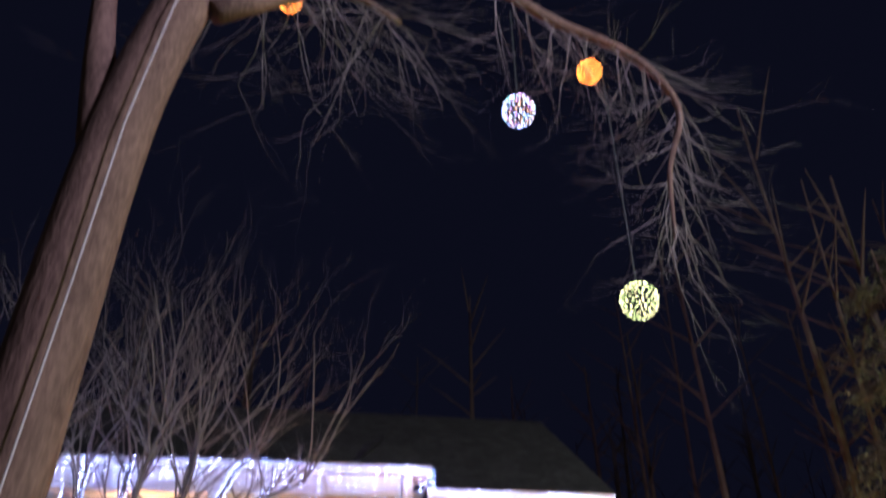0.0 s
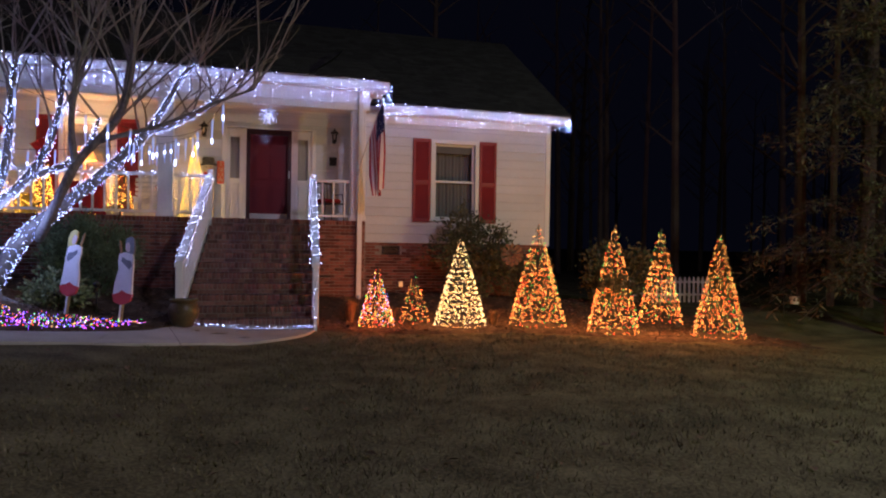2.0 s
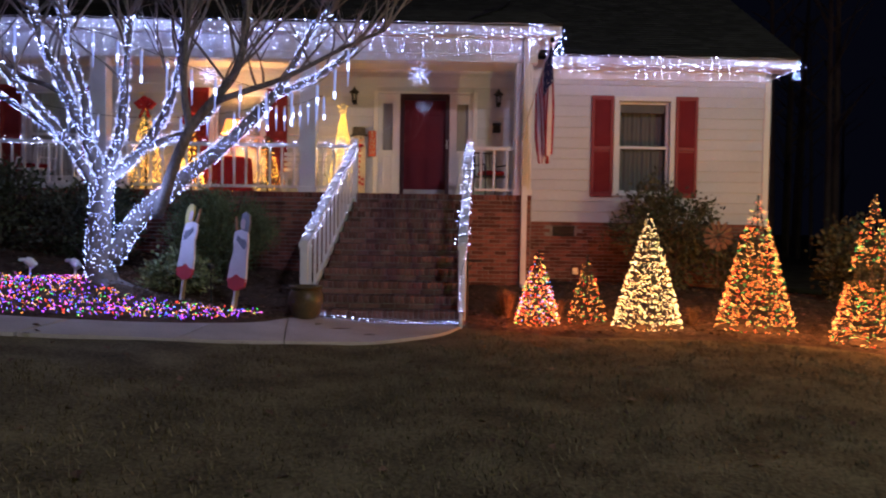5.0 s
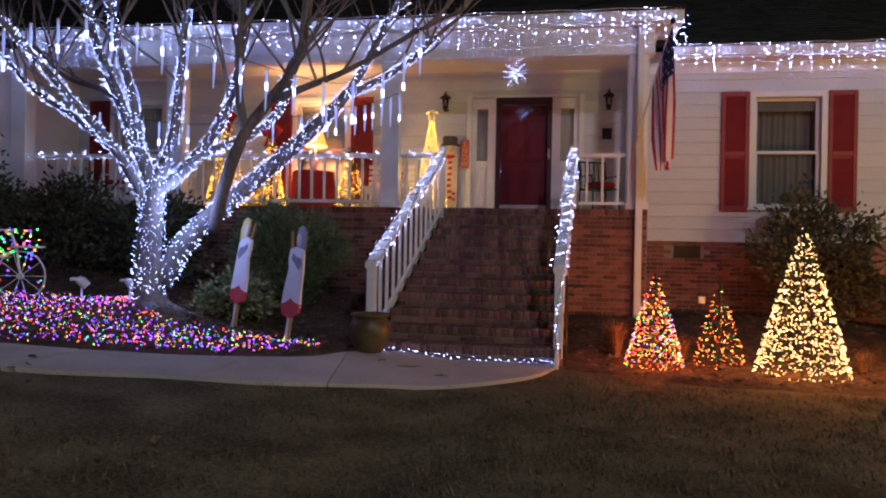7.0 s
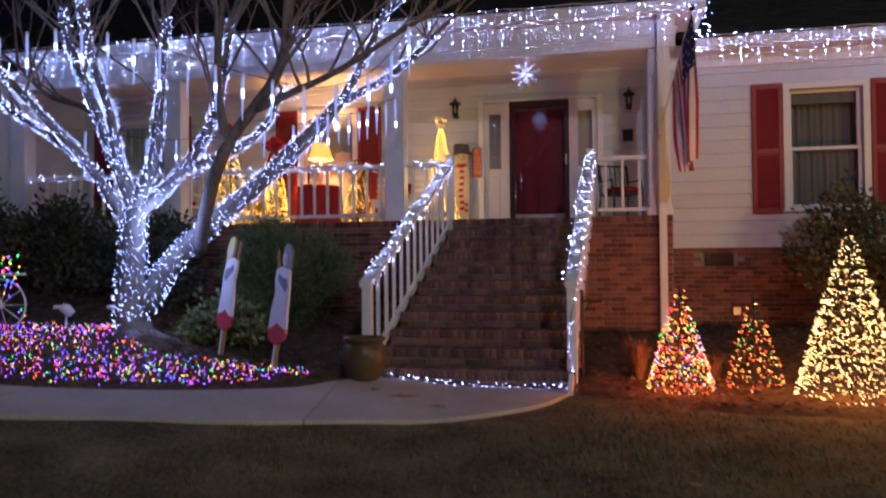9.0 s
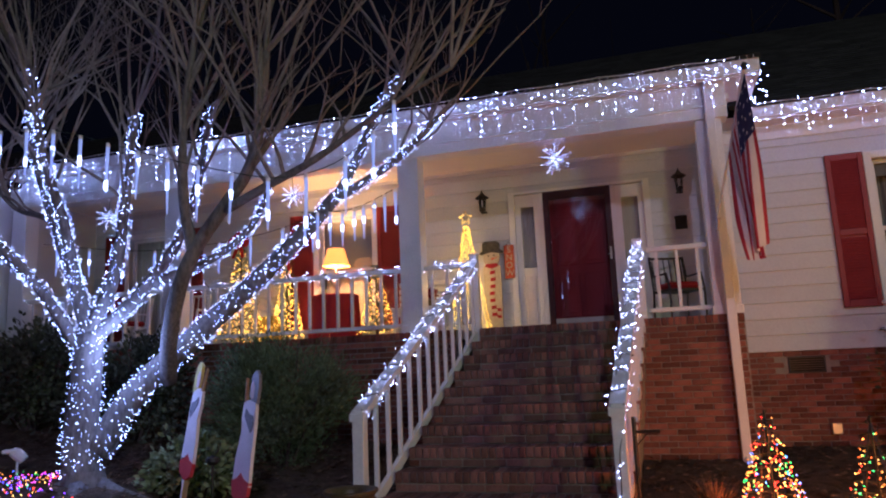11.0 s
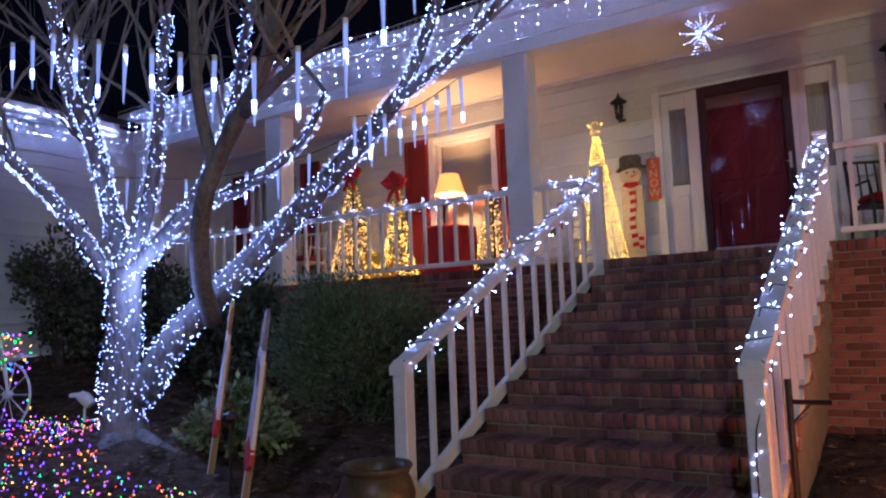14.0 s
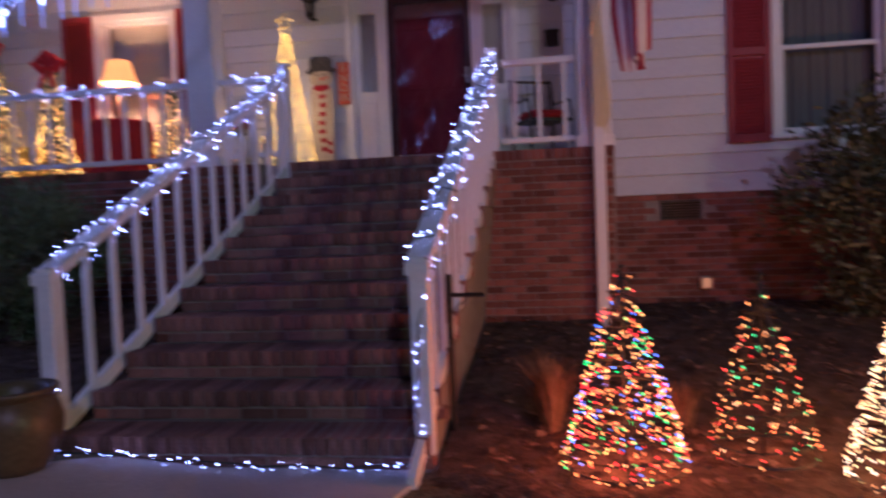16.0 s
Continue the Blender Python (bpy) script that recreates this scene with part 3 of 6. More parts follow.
structure("wall_gable", Build().add([(WING_X1, -0.7, 4.5), (WING_X1, 7.6, 4.5), (WING_X1, 3.5, 7.35), (WING_X1 - 0.1, -0.7, 4.5), (WING_X1 - 0.1, 7.6, 4.5), (WING_X1 - 0.1, 3.5, 7.35)], [(0, 1, 2), (5, 4, 3), (0, 3, 4, 1), (1, 4, 5, 2), (2, 5, 3, 0)]), M_SIDING, "sided gable end")
b = Build().box(2.85, WING_X1, WING_Y + 0.15, WING_Y + 0.2, -0.2, 1.42)
structure("wall_foundation_core", b, M_MORTAR, "foundation behind the brick face")


# ---- windows, shutters, door ----


def sash_window(name, hole, y, label, lining, curtain):
    x0, x1, z0, z1 = hole
    w = tagged(new(name), label, "", "", "structure")
    b = Build().box(x0 - 0.09, x0, y - 0.05, y + 0.02, z0 - 0.02, z1 + 0.09, 0.004).box(x1, x1 + 0.09, y - 0.05, y + 0.02, z0 - 0.02, z1 + 0.09, 0.004).box(x0, x1, y - 0.048, y + 0.02, z1, z1 + 0.09, 0.004)
    part("window_frame", b, M_WHITE, w)
    part("window_sill", Build().box(x0 - 0.12, x1 + 0.12, y - 0.085, y + 0.02, z0 - 0.06, z0 - 0.0205, 0.006), M_WHITE, w)
    zm = (z0 + z1) / 2
    for nm, za, zb, dy in (("lower_sash", z0, zm + 0.02, 0.05), ("upper_sash", zm - 0.02, z1, 0.09)):
        s = Build()
        s.box(x0 + 0.003, x0 + 0.05, y + dy - 0.02, y + dy + 0.018, za + 0.003, zb - 0.003, 0.003).box(x1 - 0.05, x1 - 0.003, y + dy - 0.02, y + dy + 0.018, za + 0.003, zb - 0.003, 0.003)
        s.box(x0 + 0.05, x1 - 0.05, y + dy - 0.02, y + dy + 0.018, za + 0.003, za + 0.05, 0.003).box(x0 + 0.05, x1 - 0.05, y + dy - 0.02, y + dy + 0.018, zb - 0.045, zb - 0.003, 0.003)
        sash = part(nm, s, M_WHITE, w)
        pane = part("pane", Build().add([(x0 + 0.05, y + dy, za + 0.05), (x1 - 0.05, y + dy, za + 0.05), (x1 - 0.05, y + dy, zb - 0.045), (x0 + 0.05, y + dy, zb - 0.045)], [(0, 1, 2, 3)]), M_GLASS, sash)
        pane.visible_shadow = False
    room = Build().add([(x0 - 0.3, y + 0.16, z0 - 0.3), (x1 + 0.3, y + 0.16, z0 - 0.3), (x1 + 0.3, y + 0.16, z1 + 0.3), (x0 - 0.3, y + 0.16, z1 + 0.3),
                        (x0 - 0.3, y + 1.8, z0 - 0.3), (x1 + 0.3, y + 1.8, z0 - 0.3), (x1 + 0.3, y + 1.8, z1 + 0.3), (x0 - 0.3, y + 1.8, z1 + 0.3)],
                       [(4, 5, 6, 7), (0, 4, 7, 3), (1, 2, 6, 5), (0, 1, 5, 4), (3, 7, 6, 2)])
    part("room_lining", room, M_DARKROOM, w)
    if lining == "blind":
        bl = Build()
        k = 0
        z = z0 + 0.02
        while z < z1 - 0.02:
            bl.box(x0 + 0.055, x1 - 0.055, y + 0.125, y + 0.128, z, z + 0.045)
            z += 0.046
        part("blind", bl, curtain, w)
    else:
        c, n = Build(), 60
        pts = [(x0 - 0.05 + (x1 - x0 + 0.1) * i / n, y + 0.17 + 0.02 * math.sin(i * 1.3) + 0.01 * math.sin(i * 0.7)) for i in range(n + 1)]
        zt = zm - 0.03 if lining == "cafe" else z1 + 0.1
        c.add([(x, yy, z) for z in (z0 - 0.1, zt) for x, yy in pts], [(i, i + 1, n + 2 + i, n + 1 + i) for i in range(n)])
        part("curtain", c, curtain, w, smooth=True)
        if lining == "cafe":
            # Grey cloth added behind the upper sash to keep its pane from going black.
            c2 = Build().add([(x, yy + 0.12, z) for z in (zm - 0.2, z1 + 0.1) for x, yy in pts], [(i, i + 1, n + 2 + i, n + 1 + i) for i in range(n)])
            part("upper_grey_backing", c2, M_DARKCURTAIN, w, smooth=True)
            part("roller_blind", Build().box(x0 + 0.055, x1 - 0.055, y + 0.13, y + 0.135, z1 - 0.2, z1 - 0.02), M_DARKCURTAIN, w)
    return w


def shutter(x0, x1, y, z0, z1):
    s = thing("shutter", (x0 + x1) / 2, y - 0.03, z0, "dark red louvred wooden window shutter", "shutter", "red window shutters")
    h, w = z1 - z0, (x1 - x0) / 2
    f = Build().box(-w, -w + 0.06, -0.035, 0, 0, h, 0.004).box(w - 0.06, w, -0.035, 0, 0, h, 0.004)
    for za, zb in ((0, 0.09), (h * 0.46, h * 0.46 + 0.08), (h - 0.08, h)):
        f.box(-w + 0.06, w - 0.06, -0.034, 0, za, zb, 0.004)
    part("shutter_frame", f, M_SHUTTER, s)
    lv = Build()
    z = 0.1
    while z < h - 0.09:
        if not h * 0.45 < z + 0.02 < h * 0.46 + 0.08:
            lv.add([(-w + 0.06, -0.026, z), (w - 0.06, -0.026, z), (w - 0.06, -0.006, z + 0.036), (-w + 0.06, -0.006, z + 0.036), (-w + 0.06, -0.022, z - 0.004), (w - 0.06, -0.022, z - 0.004)], [(0, 1, 2, 3), (4, 5, 1, 0)])
        z += 0.034
    lv.box(-w + 0.05, w - 0.05, -0.004, -0.001, 0.02, h - 0.02)
    part("louvre_panel", lv, M_SHUTTER, s)


sash_window("window_1", WINR, WING_Y, "white double-hung window with dark room behind", "cafe", M_DARKCURTAIN)
sash_window("window_2", WIN2, 0.0, "white porch window with pale blind drawn", "blind", M_BLIND)
sash_window("window_3", WIN3, 0.0, "white porch window with curtains drawn", "full", M_CURTAIN)
shutter(3.67, 4.09, WING_Y, 1.92, 3.83)
shutter(5.27, 5.69, WING_Y, 1.92, 3.83)
shutter(-4.21, -3.80, 0.0, 2.06, 3.99)
shutter(-2.66, -2.24, 0.0, 2.06, 3.99)
shutter(-7.94, -7.52, 0.0, 2.06, 3.99)
shutter(-6.32, -5.90, 0.0, 2.06, 3.99)


def front_door():
    d = tagged(new("door_1"), "dark red panelled front door behind a brown storm door, white sidelights", "", "", "structure")
    z0, z1 = PORCH_Z, 3.95
    t = Build().box(-0.52, -0.43, -0.06, 0.03, z0, z1 + 0.03, 0.004).box(1.45, 1.54, -0.06, 0.03, z0, z1 + 0.03, 0.004).box(-0.43, 1.45, -0.058, 0.03, z1 - 0.005, z1 + 0.03, 0.004)
    t.box(-0.06, 0.0, -0.04, 0.12, z0, z1 - 0.015, 0.004).box(0.99, 1.05, -0.04, 0.12, z0, z1 - 0.015, 0.004)
    part("door_casing", t, M_WHITE, d)
    for a, bb in ((-0.43, -0.06), (1.05, 1.45)):
        s = Build().box(a, a + 0.085, 0.0, 0.05, z0, z1 - 0.015, 0.004).box(bb - 0.085, bb, 0.0, 0.05, z0, z1 - 0.015, 0.004)
        s.box(a + 0.085, bb - 0.085, 0.0, 0.05, z0, z0 + 0.95, 0.004).box(a + 0.085, bb - 0.085, 0.0, 0.05, z1 - 0.2, z1 - 0.015, 0.004)
        s.box(a + 0.11, bb - 0.11, -0.012, 0.001, z0 + 0.12, z0 + 0.82, 0.005)
        sl = part("sidelight", s, M_WHITE, d)
        p = part("pane", Build().add([(a + 0.085, 0.03, z0 + 0.95), (bb - 0.085, 0.03, z0 + 0.95), (bb - 0.085, 0.03, z1 - 0.2), (a + 0.085, 0.03, z1 - 0.2)], [(0, 1, 2, 3)]), M_GLASS, sl)
        p.visible_shadow = False
        n = 24
        c = Build()
        c.add([(a + 0.08 + (bb - a - 0.16) * i / n, 0.075 + 0.012 * math.sin(i * 1.9), z) for z in (z0 + 0.9, z1 - 0.15) for i in range(n + 1)], [(i, i + 1, n + 2 + i, n + 1 + i) for i in range(n)])
        part("sheer_curtain", c, M_CURTAIN, sl, smooth=True)
        part("lining", Build().box(a, bb, 0.14, 0.15, z0, z1), M_DARKROOM, sl)
    fr = Build().box(0.0, 0.085, -0.03, 0.02, z0 + 0.02, z1 - 0.008, 0.004).box(0.905, 0.99, -0.03, 0.02, z0 + 0.02, z1 - 0.008, 0.004).box(0.085, 0.905, -0.03, 0.02, z1 - 0.13, z1 - 0.008, 0.004)
    storm = part("storm_door", fr, M_DOORFRAME, d, "dark brown aluminium storm-door frame")
    part("kick_plate", Build().box(0.085, 0.905, -0.028, 0.015, z0 + 0.02, z0 + 0.17, 0.004), M_STEEL, storm, "bright metal kick plate")
    p = part("storm_glass", Build().add([(0.085, -0.01, z0 + 0.17), (0.905, -0.01, z0 + 0.17), (0.905, -0.01, z1 - 0.13), (0.085, -0.01, z1 - 0.13)], [(0, 1, 2, 3)]), M_GLASS, storm)
    p.visible_shadow = False
    part("door_handle", Build().box(0.925, 0.955, -0.055, -0.03, z0 + 0.98, z0 + 1.16, 0.006).tube([(0.94, -0.05, z0 + 1.05), (0.94, -0.09, z0 + 1.05), (0.90, -0.09, z0 + 1.05)], 0.008), M_STEEL, storm, "metal lever handle")
    leaf = part("door_leaf", Build().box(0.04, 0.95, 0.085, 0.12, z0, z1 - 0.03), M_DOOR, d, "dark red six-panel door leaf")
    for xa in (0.15, 0.53):
        for za, zb in ((0.2, 0.82), (0.95, 1.55), (1.66, 1.92)):
            q = Build().box(xa, xa + 0.31, 0.068, 0.086, z0 + za, z0 + zb, 0.012).box(xa + 0.05, xa + 0.26, 0.058, 0.07, z0 + za + 0.05, z0 + zb - 0.05, 0.009)
            part("door_panel", q, M_DOOR, leaf)
    part("threshold", Build().box(-0.06, 1.05, -0.1, 0.1, z0 - 0.003, z0 + 0.02, 0.005), M_STEEL, d)


front_door()


# ---- columns, railings, downspout ----
def column(x):
    c = thing("porch_column", x, PORCH_Y + 0.13, PORCH_Z, "square white boxed porch column", "column", "porch columns")
    part("shaft", Build().box(-0.145, 0.145, -0.125, 0.125, 0.02, 2.297, 0.008), M_WHITE, c)
    part("base", Build().box(-0.165, 0.165, -0.128, 0.145, 0, 0.1, 0.008), M_WHITE, c)


for x in (-1.51, -5.16, 2.26, -8.04):
    column(x)


def railing(x0, x1, y, label="white wooden porch railing with square balusters"):
    r = thing("porch_railing", (x0 + x1) / 2, y, PORCH_Z, label, "railing", "porch railings")
    w = (x1 - x0) / 2
    part("top_rail", Build().box(-w, w, -0.035, 0.035, 0.79, 0.85, 0.006), M_WHITE, r)
    part("bottom_rail", Build().box(-w, w, -0.025, 0.025, 0.07, 0.12, 0.005), M_WHITE, r)
    n = max(2, round(2 * w / 0.21))
    me = Build().box(-0.018, 0.018, -0.018, 0.018, 0.118, 0.792, 0.003).mesh("baluster")
    me.materials.append(M_WHITE)
    for i in range(n):
        part("baluster", me, None, r, m=pose(-w + (i + 0.5) * 2 * w / n, 0, 0))


railing(-5.01, -1.66, -1.68)
railing(-7.89, -5.31, -1.68)
railing(-1.36, -0.76, -1.68)
railing(1.42, 2.11, -1.68)
RAIL_L, RAIL_R = -0.970, 1.130
R_Y0, R_Y1, R_Z0, R_Z1 = -4.77, -1.72, 1.09, 2.74


def stair_rail(x, k, label):
    r = thing("stair_railing", x, R_Y0, 0, label, "railing", "stair railings")
    L, S = R_Y1 - R_Y0, (R_Z1 - R_Z0) / (R_Y1 - R_Y0)
    part("newel_post", Build().box(-0.05, 0.05, -0.05, 0.05, -0.04, 1.09, 0.006), M_WHITE, r, "square white lower newel post")
    part("upper_post", Build().box(k * L - 0.05, k * L + 0.05, L - 0.05, L + 0.05, PORCH_Z - 0.2, R_Z1 + 0.06, 0.006).box(k * L - 0.058, k * L + 0.058, L - 0.058, L + 0.058, R_Z1 + 0.06, R_Z1 + 0.085, 0.004), M_WHITE, r)

    def slope(w, za, zb, y0, y1):
        v = [(sx + k * y, y, z + S * y) for y in (y0, y1) for sx in (-w, w) for z in (za, zb)]
        return Build().add(v, [(0, 1, 3, 2), (4, 6, 7, 5), (0, 4, 5, 1), (2, 3, 7, 6), (0, 2, 6, 4), (1, 5, 7, 3)])
    part("top_rail", slope(0.062, 1.025, 1.085, -0.06, L - 0.05), M_WHITE, r)
    part("bottom_rail", slope(0.022, 0.12, 0.22, -0.32, L - 0.05), M_WHITE, r)
    me = Build().box(-0.018, 0.018, -0.018, 0.018, 0.19, 1.04).mesh("baluster")
    me.materials.append(M_WHITE)
    for i in range(12):
        y = 0.285 + 0.238 * i
        part("baluster", me, None, r, m=pose(k * y, y, S * y))


stair_rail(RAIL_L, SKEW_L, "white stair railing wrapped with cool white lights")
stair_rail(RAIL_R, SKEW_R, "white stair railing with light string, warm-lit outside")

ds = thing("downspout", 2.28, -1.88, 0.25, "white rectangular metal downspout at the porch corner", "downspout")
part("pipe", Build().box(-0.05, 0.05, -0.04, 0.04, 0.0, 4.3, 0.008), M_WHITE, ds)
part("outlet", Build().tube([(0, 0, 0.06), (0, -0.1, 0.0), (0, -0.3, -0.04)], 0.045, 6), M_WHITE, ds)
part("elbow", Build().tube([(0, 0, 4.26), (0.0, -0.03, 4.31), (0, -0.06, 4.345)], 0.042, 6), M_WHITE, ds)

# ---- light strings ----


def string_lights(name, pts, mat, label, step=0.06, spread=0.02, r=0.0056, parent=None, wire=True):
    """A cable with bulbs along a line of points."""
    line = spline(pts, 4) if len(pts) > 2 else [Vector(p) for p in pts]
    o = Vector(pts[0])
    s = thing(name, *o, label, "string lights", "light strings")
    if wire:
        w = [jitter(p - o, spread * 0.5) for p in along(line, 0.14)]
        if len(w) > 1:
            part("cable", Build().tube(w, 0.004, 4), M_WIRE, s)
    part("bulb_string", Build().bulbs([jitter(p - o, spread) for p in along(line, step)], r), mat, s)
    return s


def wrap_line(a, b, turns, radius, steps=10):
    """A helix from a to b."""
    a, b = Vector(a), Vector(b)
    d = (b - a).normalized()
    u = d.orthogonal().normalized()
    w = d.cross(u)
    n = turns * steps
    return [a.lerp(b, i / n) + (u * math.cos(2 * math.pi * i / steps) + w * math.sin(2 * math.pi * i / steps)) * radius for i in range(n + 1)]


def icicles(name, x0, x1, y, z, longest, label, gap=0.08):
    s = thing(name, x0, y, z, label, "icicle lights", "eave icicle lights")
    cable, bulbs = Build(), []
    cable.tube([(i * 0.3, 0, 0.012 * math.sin(i * 2.1)) for i in range(int((x1 - x0) / 0.3) + 1)], 0.004, 4)
    x, k = 0.0, 0
    while x < x1 - x0:
        if random.random() < 0.3:
            bulbs.append((x, -0.012, random.uniform(-0.025, 0.015)))
        n = (2, 4, 1, 6, 3, 5, 2, 7, 4, 3, 6)[k % 11]
        drop = min(longest, 0.082 * n + random.uniform(-0.02, 0.02))
        lean = random.uniform(-0.03, 0.03)
        cable.tube([(x, -0.005, 0), (x + lean, -0.01, -drop)], 0.0025, 3)
        for i in range(1, n):
            f = (i + random.uniform(-0.3, 0.3)) / (n - 1) if n > 1 else 1.0
            if random.random() < 0.85:
                bulbs.append((x + lean * f + random.uniform(-0.015, 0.015), -0.014, -drop * min(f, 1.0)))
        x += gap * random.uniform(0.75, 1.3)
        k += 1
    part("cable", cable, M_WHITE, s)
    part("bulb_string", Build().bulbs(bulbs, 0.0068), E_EAVE, s)


icicles("icicle_lights", -8.2, 2.86, -2.085, 4.76, 0.56, "cool white icicle lights along the porch eave")
icicles("icicle_lights", 2.9, 7.38, -1.185, 4.47, 0.4, "cool white icicle lights along the wing eave")
b = thing("icicle_lights", -8.0, -4.7, 4.4, "cool white icicle lights on the side eave", "icicle lights", "eave icicle lights")
part("bulb_string", Build().bulbs([(0.02, 2.5 * random.random(), -random.choice((0, 0, 0.1, 0.2, 0.3))) for i in range(150)], 0.0068), E_EAVE, b)
b = thing("icicle_lights", 2.88, -2.0, 4.70, "clump of icicle lights at the porch corner", "icicle lights", "eave icicle lights")
part("bulb_string", Build().bulbs([(random.gauss(0, 0.05), random.uniform(-0.03, 0.9), -abs(random.gauss(0, 0.22))) for i in range(26)], 0.007), E_EAVE, b)
b = thing("icicle_lights", 7.38, -1.08, 4.42, "clump of icicle lights at the wing corner", "icicle lights", "eave icicle lights")
part("bulb_string", Build().bulbs([(random.gauss(0, 0.05), random.gauss(0, 0.06), -abs(random.gauss(0, 0.17))) for i in range(20)], 0.007), E_EAVE, b)

S = (R_Z1 - R_Z0) / (R_Y1 - R_Y0)
for x, k, nm in ((RAIL_L, SKEW_L, "cool white light string wound round the stair rail"), (RAIL_R, SKEW_R, "cool white light string wound round the stair rail")):
    string_lights("rail_light_string", wrap_line((x, R_Y0 - 0.02, R_Z0 - 0.06), (x + k * (R_Y1 - R_Y0), R_Y1, R_Z1 - 0.03), 13, 0.075), E_RAIL, nm, 0.032, 0.032)
for x0, x1 in ((-5.0, -0.7), (-8.0, -5.2)):
    string_lights("rail_light_string", wrap_line((x0, -1.68, PORCH_Z + 0.83), (x1, -1.68, PORCH_Z + 0.83), int((x1 - x0) / 0.26), 0.055), E_RAIL, "cool white light string wound round the porch rail", 0.034, 0.028)
string_lights("step_light_string", [(-0.9, -4.85, 0.42), (-0.93, -4.92, 0.2), (-0.85, -4.97, 0.13), (-0.5, -4.97, 0.10), (0.1, -4.95, 0.05), (0.6, -4.96, 0.045), (1.0, -4.95, 0.05), (1.12, -4.85, 0.05), (1.1, -4.83, 0.3), (1.12, -4.82, 0.62), (1.17, -4.8, 1.0)], E_RAIL,
              "cool white light string laid along the bottom step", 0.045, 0.02)

# ---- lit tree by the walk ----
tree = thing("ornamental_tree", -3.5, -5.06, 0.44, "bare multi-stemmed tree wound with cool white lights", "tree")
O = Vector((-3.5, -5.06, 0.44))
wood, twigs = Build(), Build()
lights = []
rt = random.Random(21)


def limb(pts, r0, r1, lit, n=9, density=1.0):
    line = spline([Vector(p) - O for p in pts], 5)
    m = len(line) - 1
    rad = [r0 + (r1 - r0) * i / m for i in range(m + 1)]
    wood.tube(line, rad, n)
    if lit:
        for a, c, ra in zip(line, line[1:], rad):
            d = c - a
            u = d.orthogonal().normalized()
            w = d.normalized().cross(u)
            for k in range(int(d.length * (125 + 1150 * ra) * density + rt.random())):
                ang, t = rt.uniform(0, 2 * math.pi), rt.random()
                lights.append(a + d * t + (u * math.cos(ang) + w * math.sin(ang)) * (ra + rt.uniform(0.008, 0.03)))
    return line, rad


def twig(p, d, length, r, depth):
    pts, q, dd = [p], Vector(p), Vector(d).normalized()
    n = 4
    for i in range(n):
        dd = (dd + Vector((rt.uniform(-0.28, 0.28), rt.uniform(-0.28, 0.28), rt.uniform(-0.12, 0.24)))).normalized()
        q = q + dd * length / n
        pts.append(q.copy())
        if depth and i > 0 and rt.random() < 0.85:
            side = (dd + Vector((rt.uniform(-0.9, 0.9), rt.uniform(-0.9, 0.9), rt.uniform(-0.1, 0.6)))).normalized()
            twig(q.copy(), side, length * rt.uniform(0.45, 0.7), r * (1 - 0.8 * i / n) * 0.65, depth - 1)
    twigs.tube(pts, [r * (1 - 0.75 * i / n) for i in range(n + 1)], 5 if r > 0.008 else 3, False)


def crown(line, start, count, length, r, depth=2):
    for k in range(count):
        i = int(len(line) * (start + (1 - start) * k / count))
        i = min(i, len(line) - 2)
        d = (line[i + 1] - line[i]).normalized()
        d = (d * 0.7 + Vector((rt.uniform(-0.8, 0.8), rt.uniform(-0.7, 0.7), rt.uniform(0.2, 0.8)))).normalized()
        twig(line[i], d, length * rt.uniform(0.7, 1.2), r, depth)


# root flare and the two trunks
wood.lathe([(0.34, -0.16), (0.26, -0.04), (0.20, 0.08), (0.17, 0.2)], 12)
for a in (0.2, 1.4, 2.7, 3.9, 5.2):
    wood.tube([(0.12 * math.cos(a), 0.12 * math.sin(a), 0.06), (0.34 * math.cos(a), 0.34 * math.sin(a), -0.03), (0.6 * math.cos(a), 0.6 * math.sin(a), -0.12 + 0.05 * math.cos(a))], [0.1, 0.08, 0.03], 7)
trunk, _ = limb([(-3.51, -5.06, 0.45), (-3.56, -5.06, 0.9), (-3.54, -5.04, 1.4), (-3.50, -5.06, 1.85)], 0.165, 0.12, True, 11)
big, _ = limb([(-3.44, -5.0, 0.78), (-3.2, -4.75, 1.33), (-2.78, -4.45, 1.83), (-2.28, -4.25, 2.32), (-1.82, -4.02, 2.85), (-1.58, -3.85, 3.2)], 0.125, 0.065, True, 10)
up1, _ = limb([(-1.58, -3.85, 3.18), (-1.38, -3.85, 3.5), (-1.2, -3.85, 3.85), (-1.02, -3.85, 4.2), (-0.8, -3.85, 4.36)], 0.055, 0.03, True)
up2, _ = limb([(-1.58, -3.85, 3.18), (-1.2, -3.88, 3.33), (-0.8, -3.9, 3.55), (-0.42, -3.9, 3.88)], 0.05, 0.028, True)
bare, _ = limb([(-2.98, -4.62, 1.40), (-2.74, -4.93, 1.75), (-2.52, -5.1, 2.18), (-2.35, -5.1, 2.53), (-2.05, -5.1, 2.9), (-1.82, -5.1, 3.2), (-1.68, -5.15, 3.6), (-1.6, -5.2, 4.2)], 0.08, 0.04, False)
bare2, _ = limb([(-2.05, -5.1, 2.85), (-1.6, -5.2, 2.98), (-1.1, -5.25, 3.15), (-0.4, -5.3, 3.5), (0.1, -5.3, 3.72)], 0.045, 0.016, False, 7)
bare3, _ = limb([(-2.38, -5.1, 2.5), (-2.42, -5.2, 3.0), (-2.35, -5.3, 3.7), (-2.1, -5.45, 4.6)], 0.055, 0.025, False, 7)
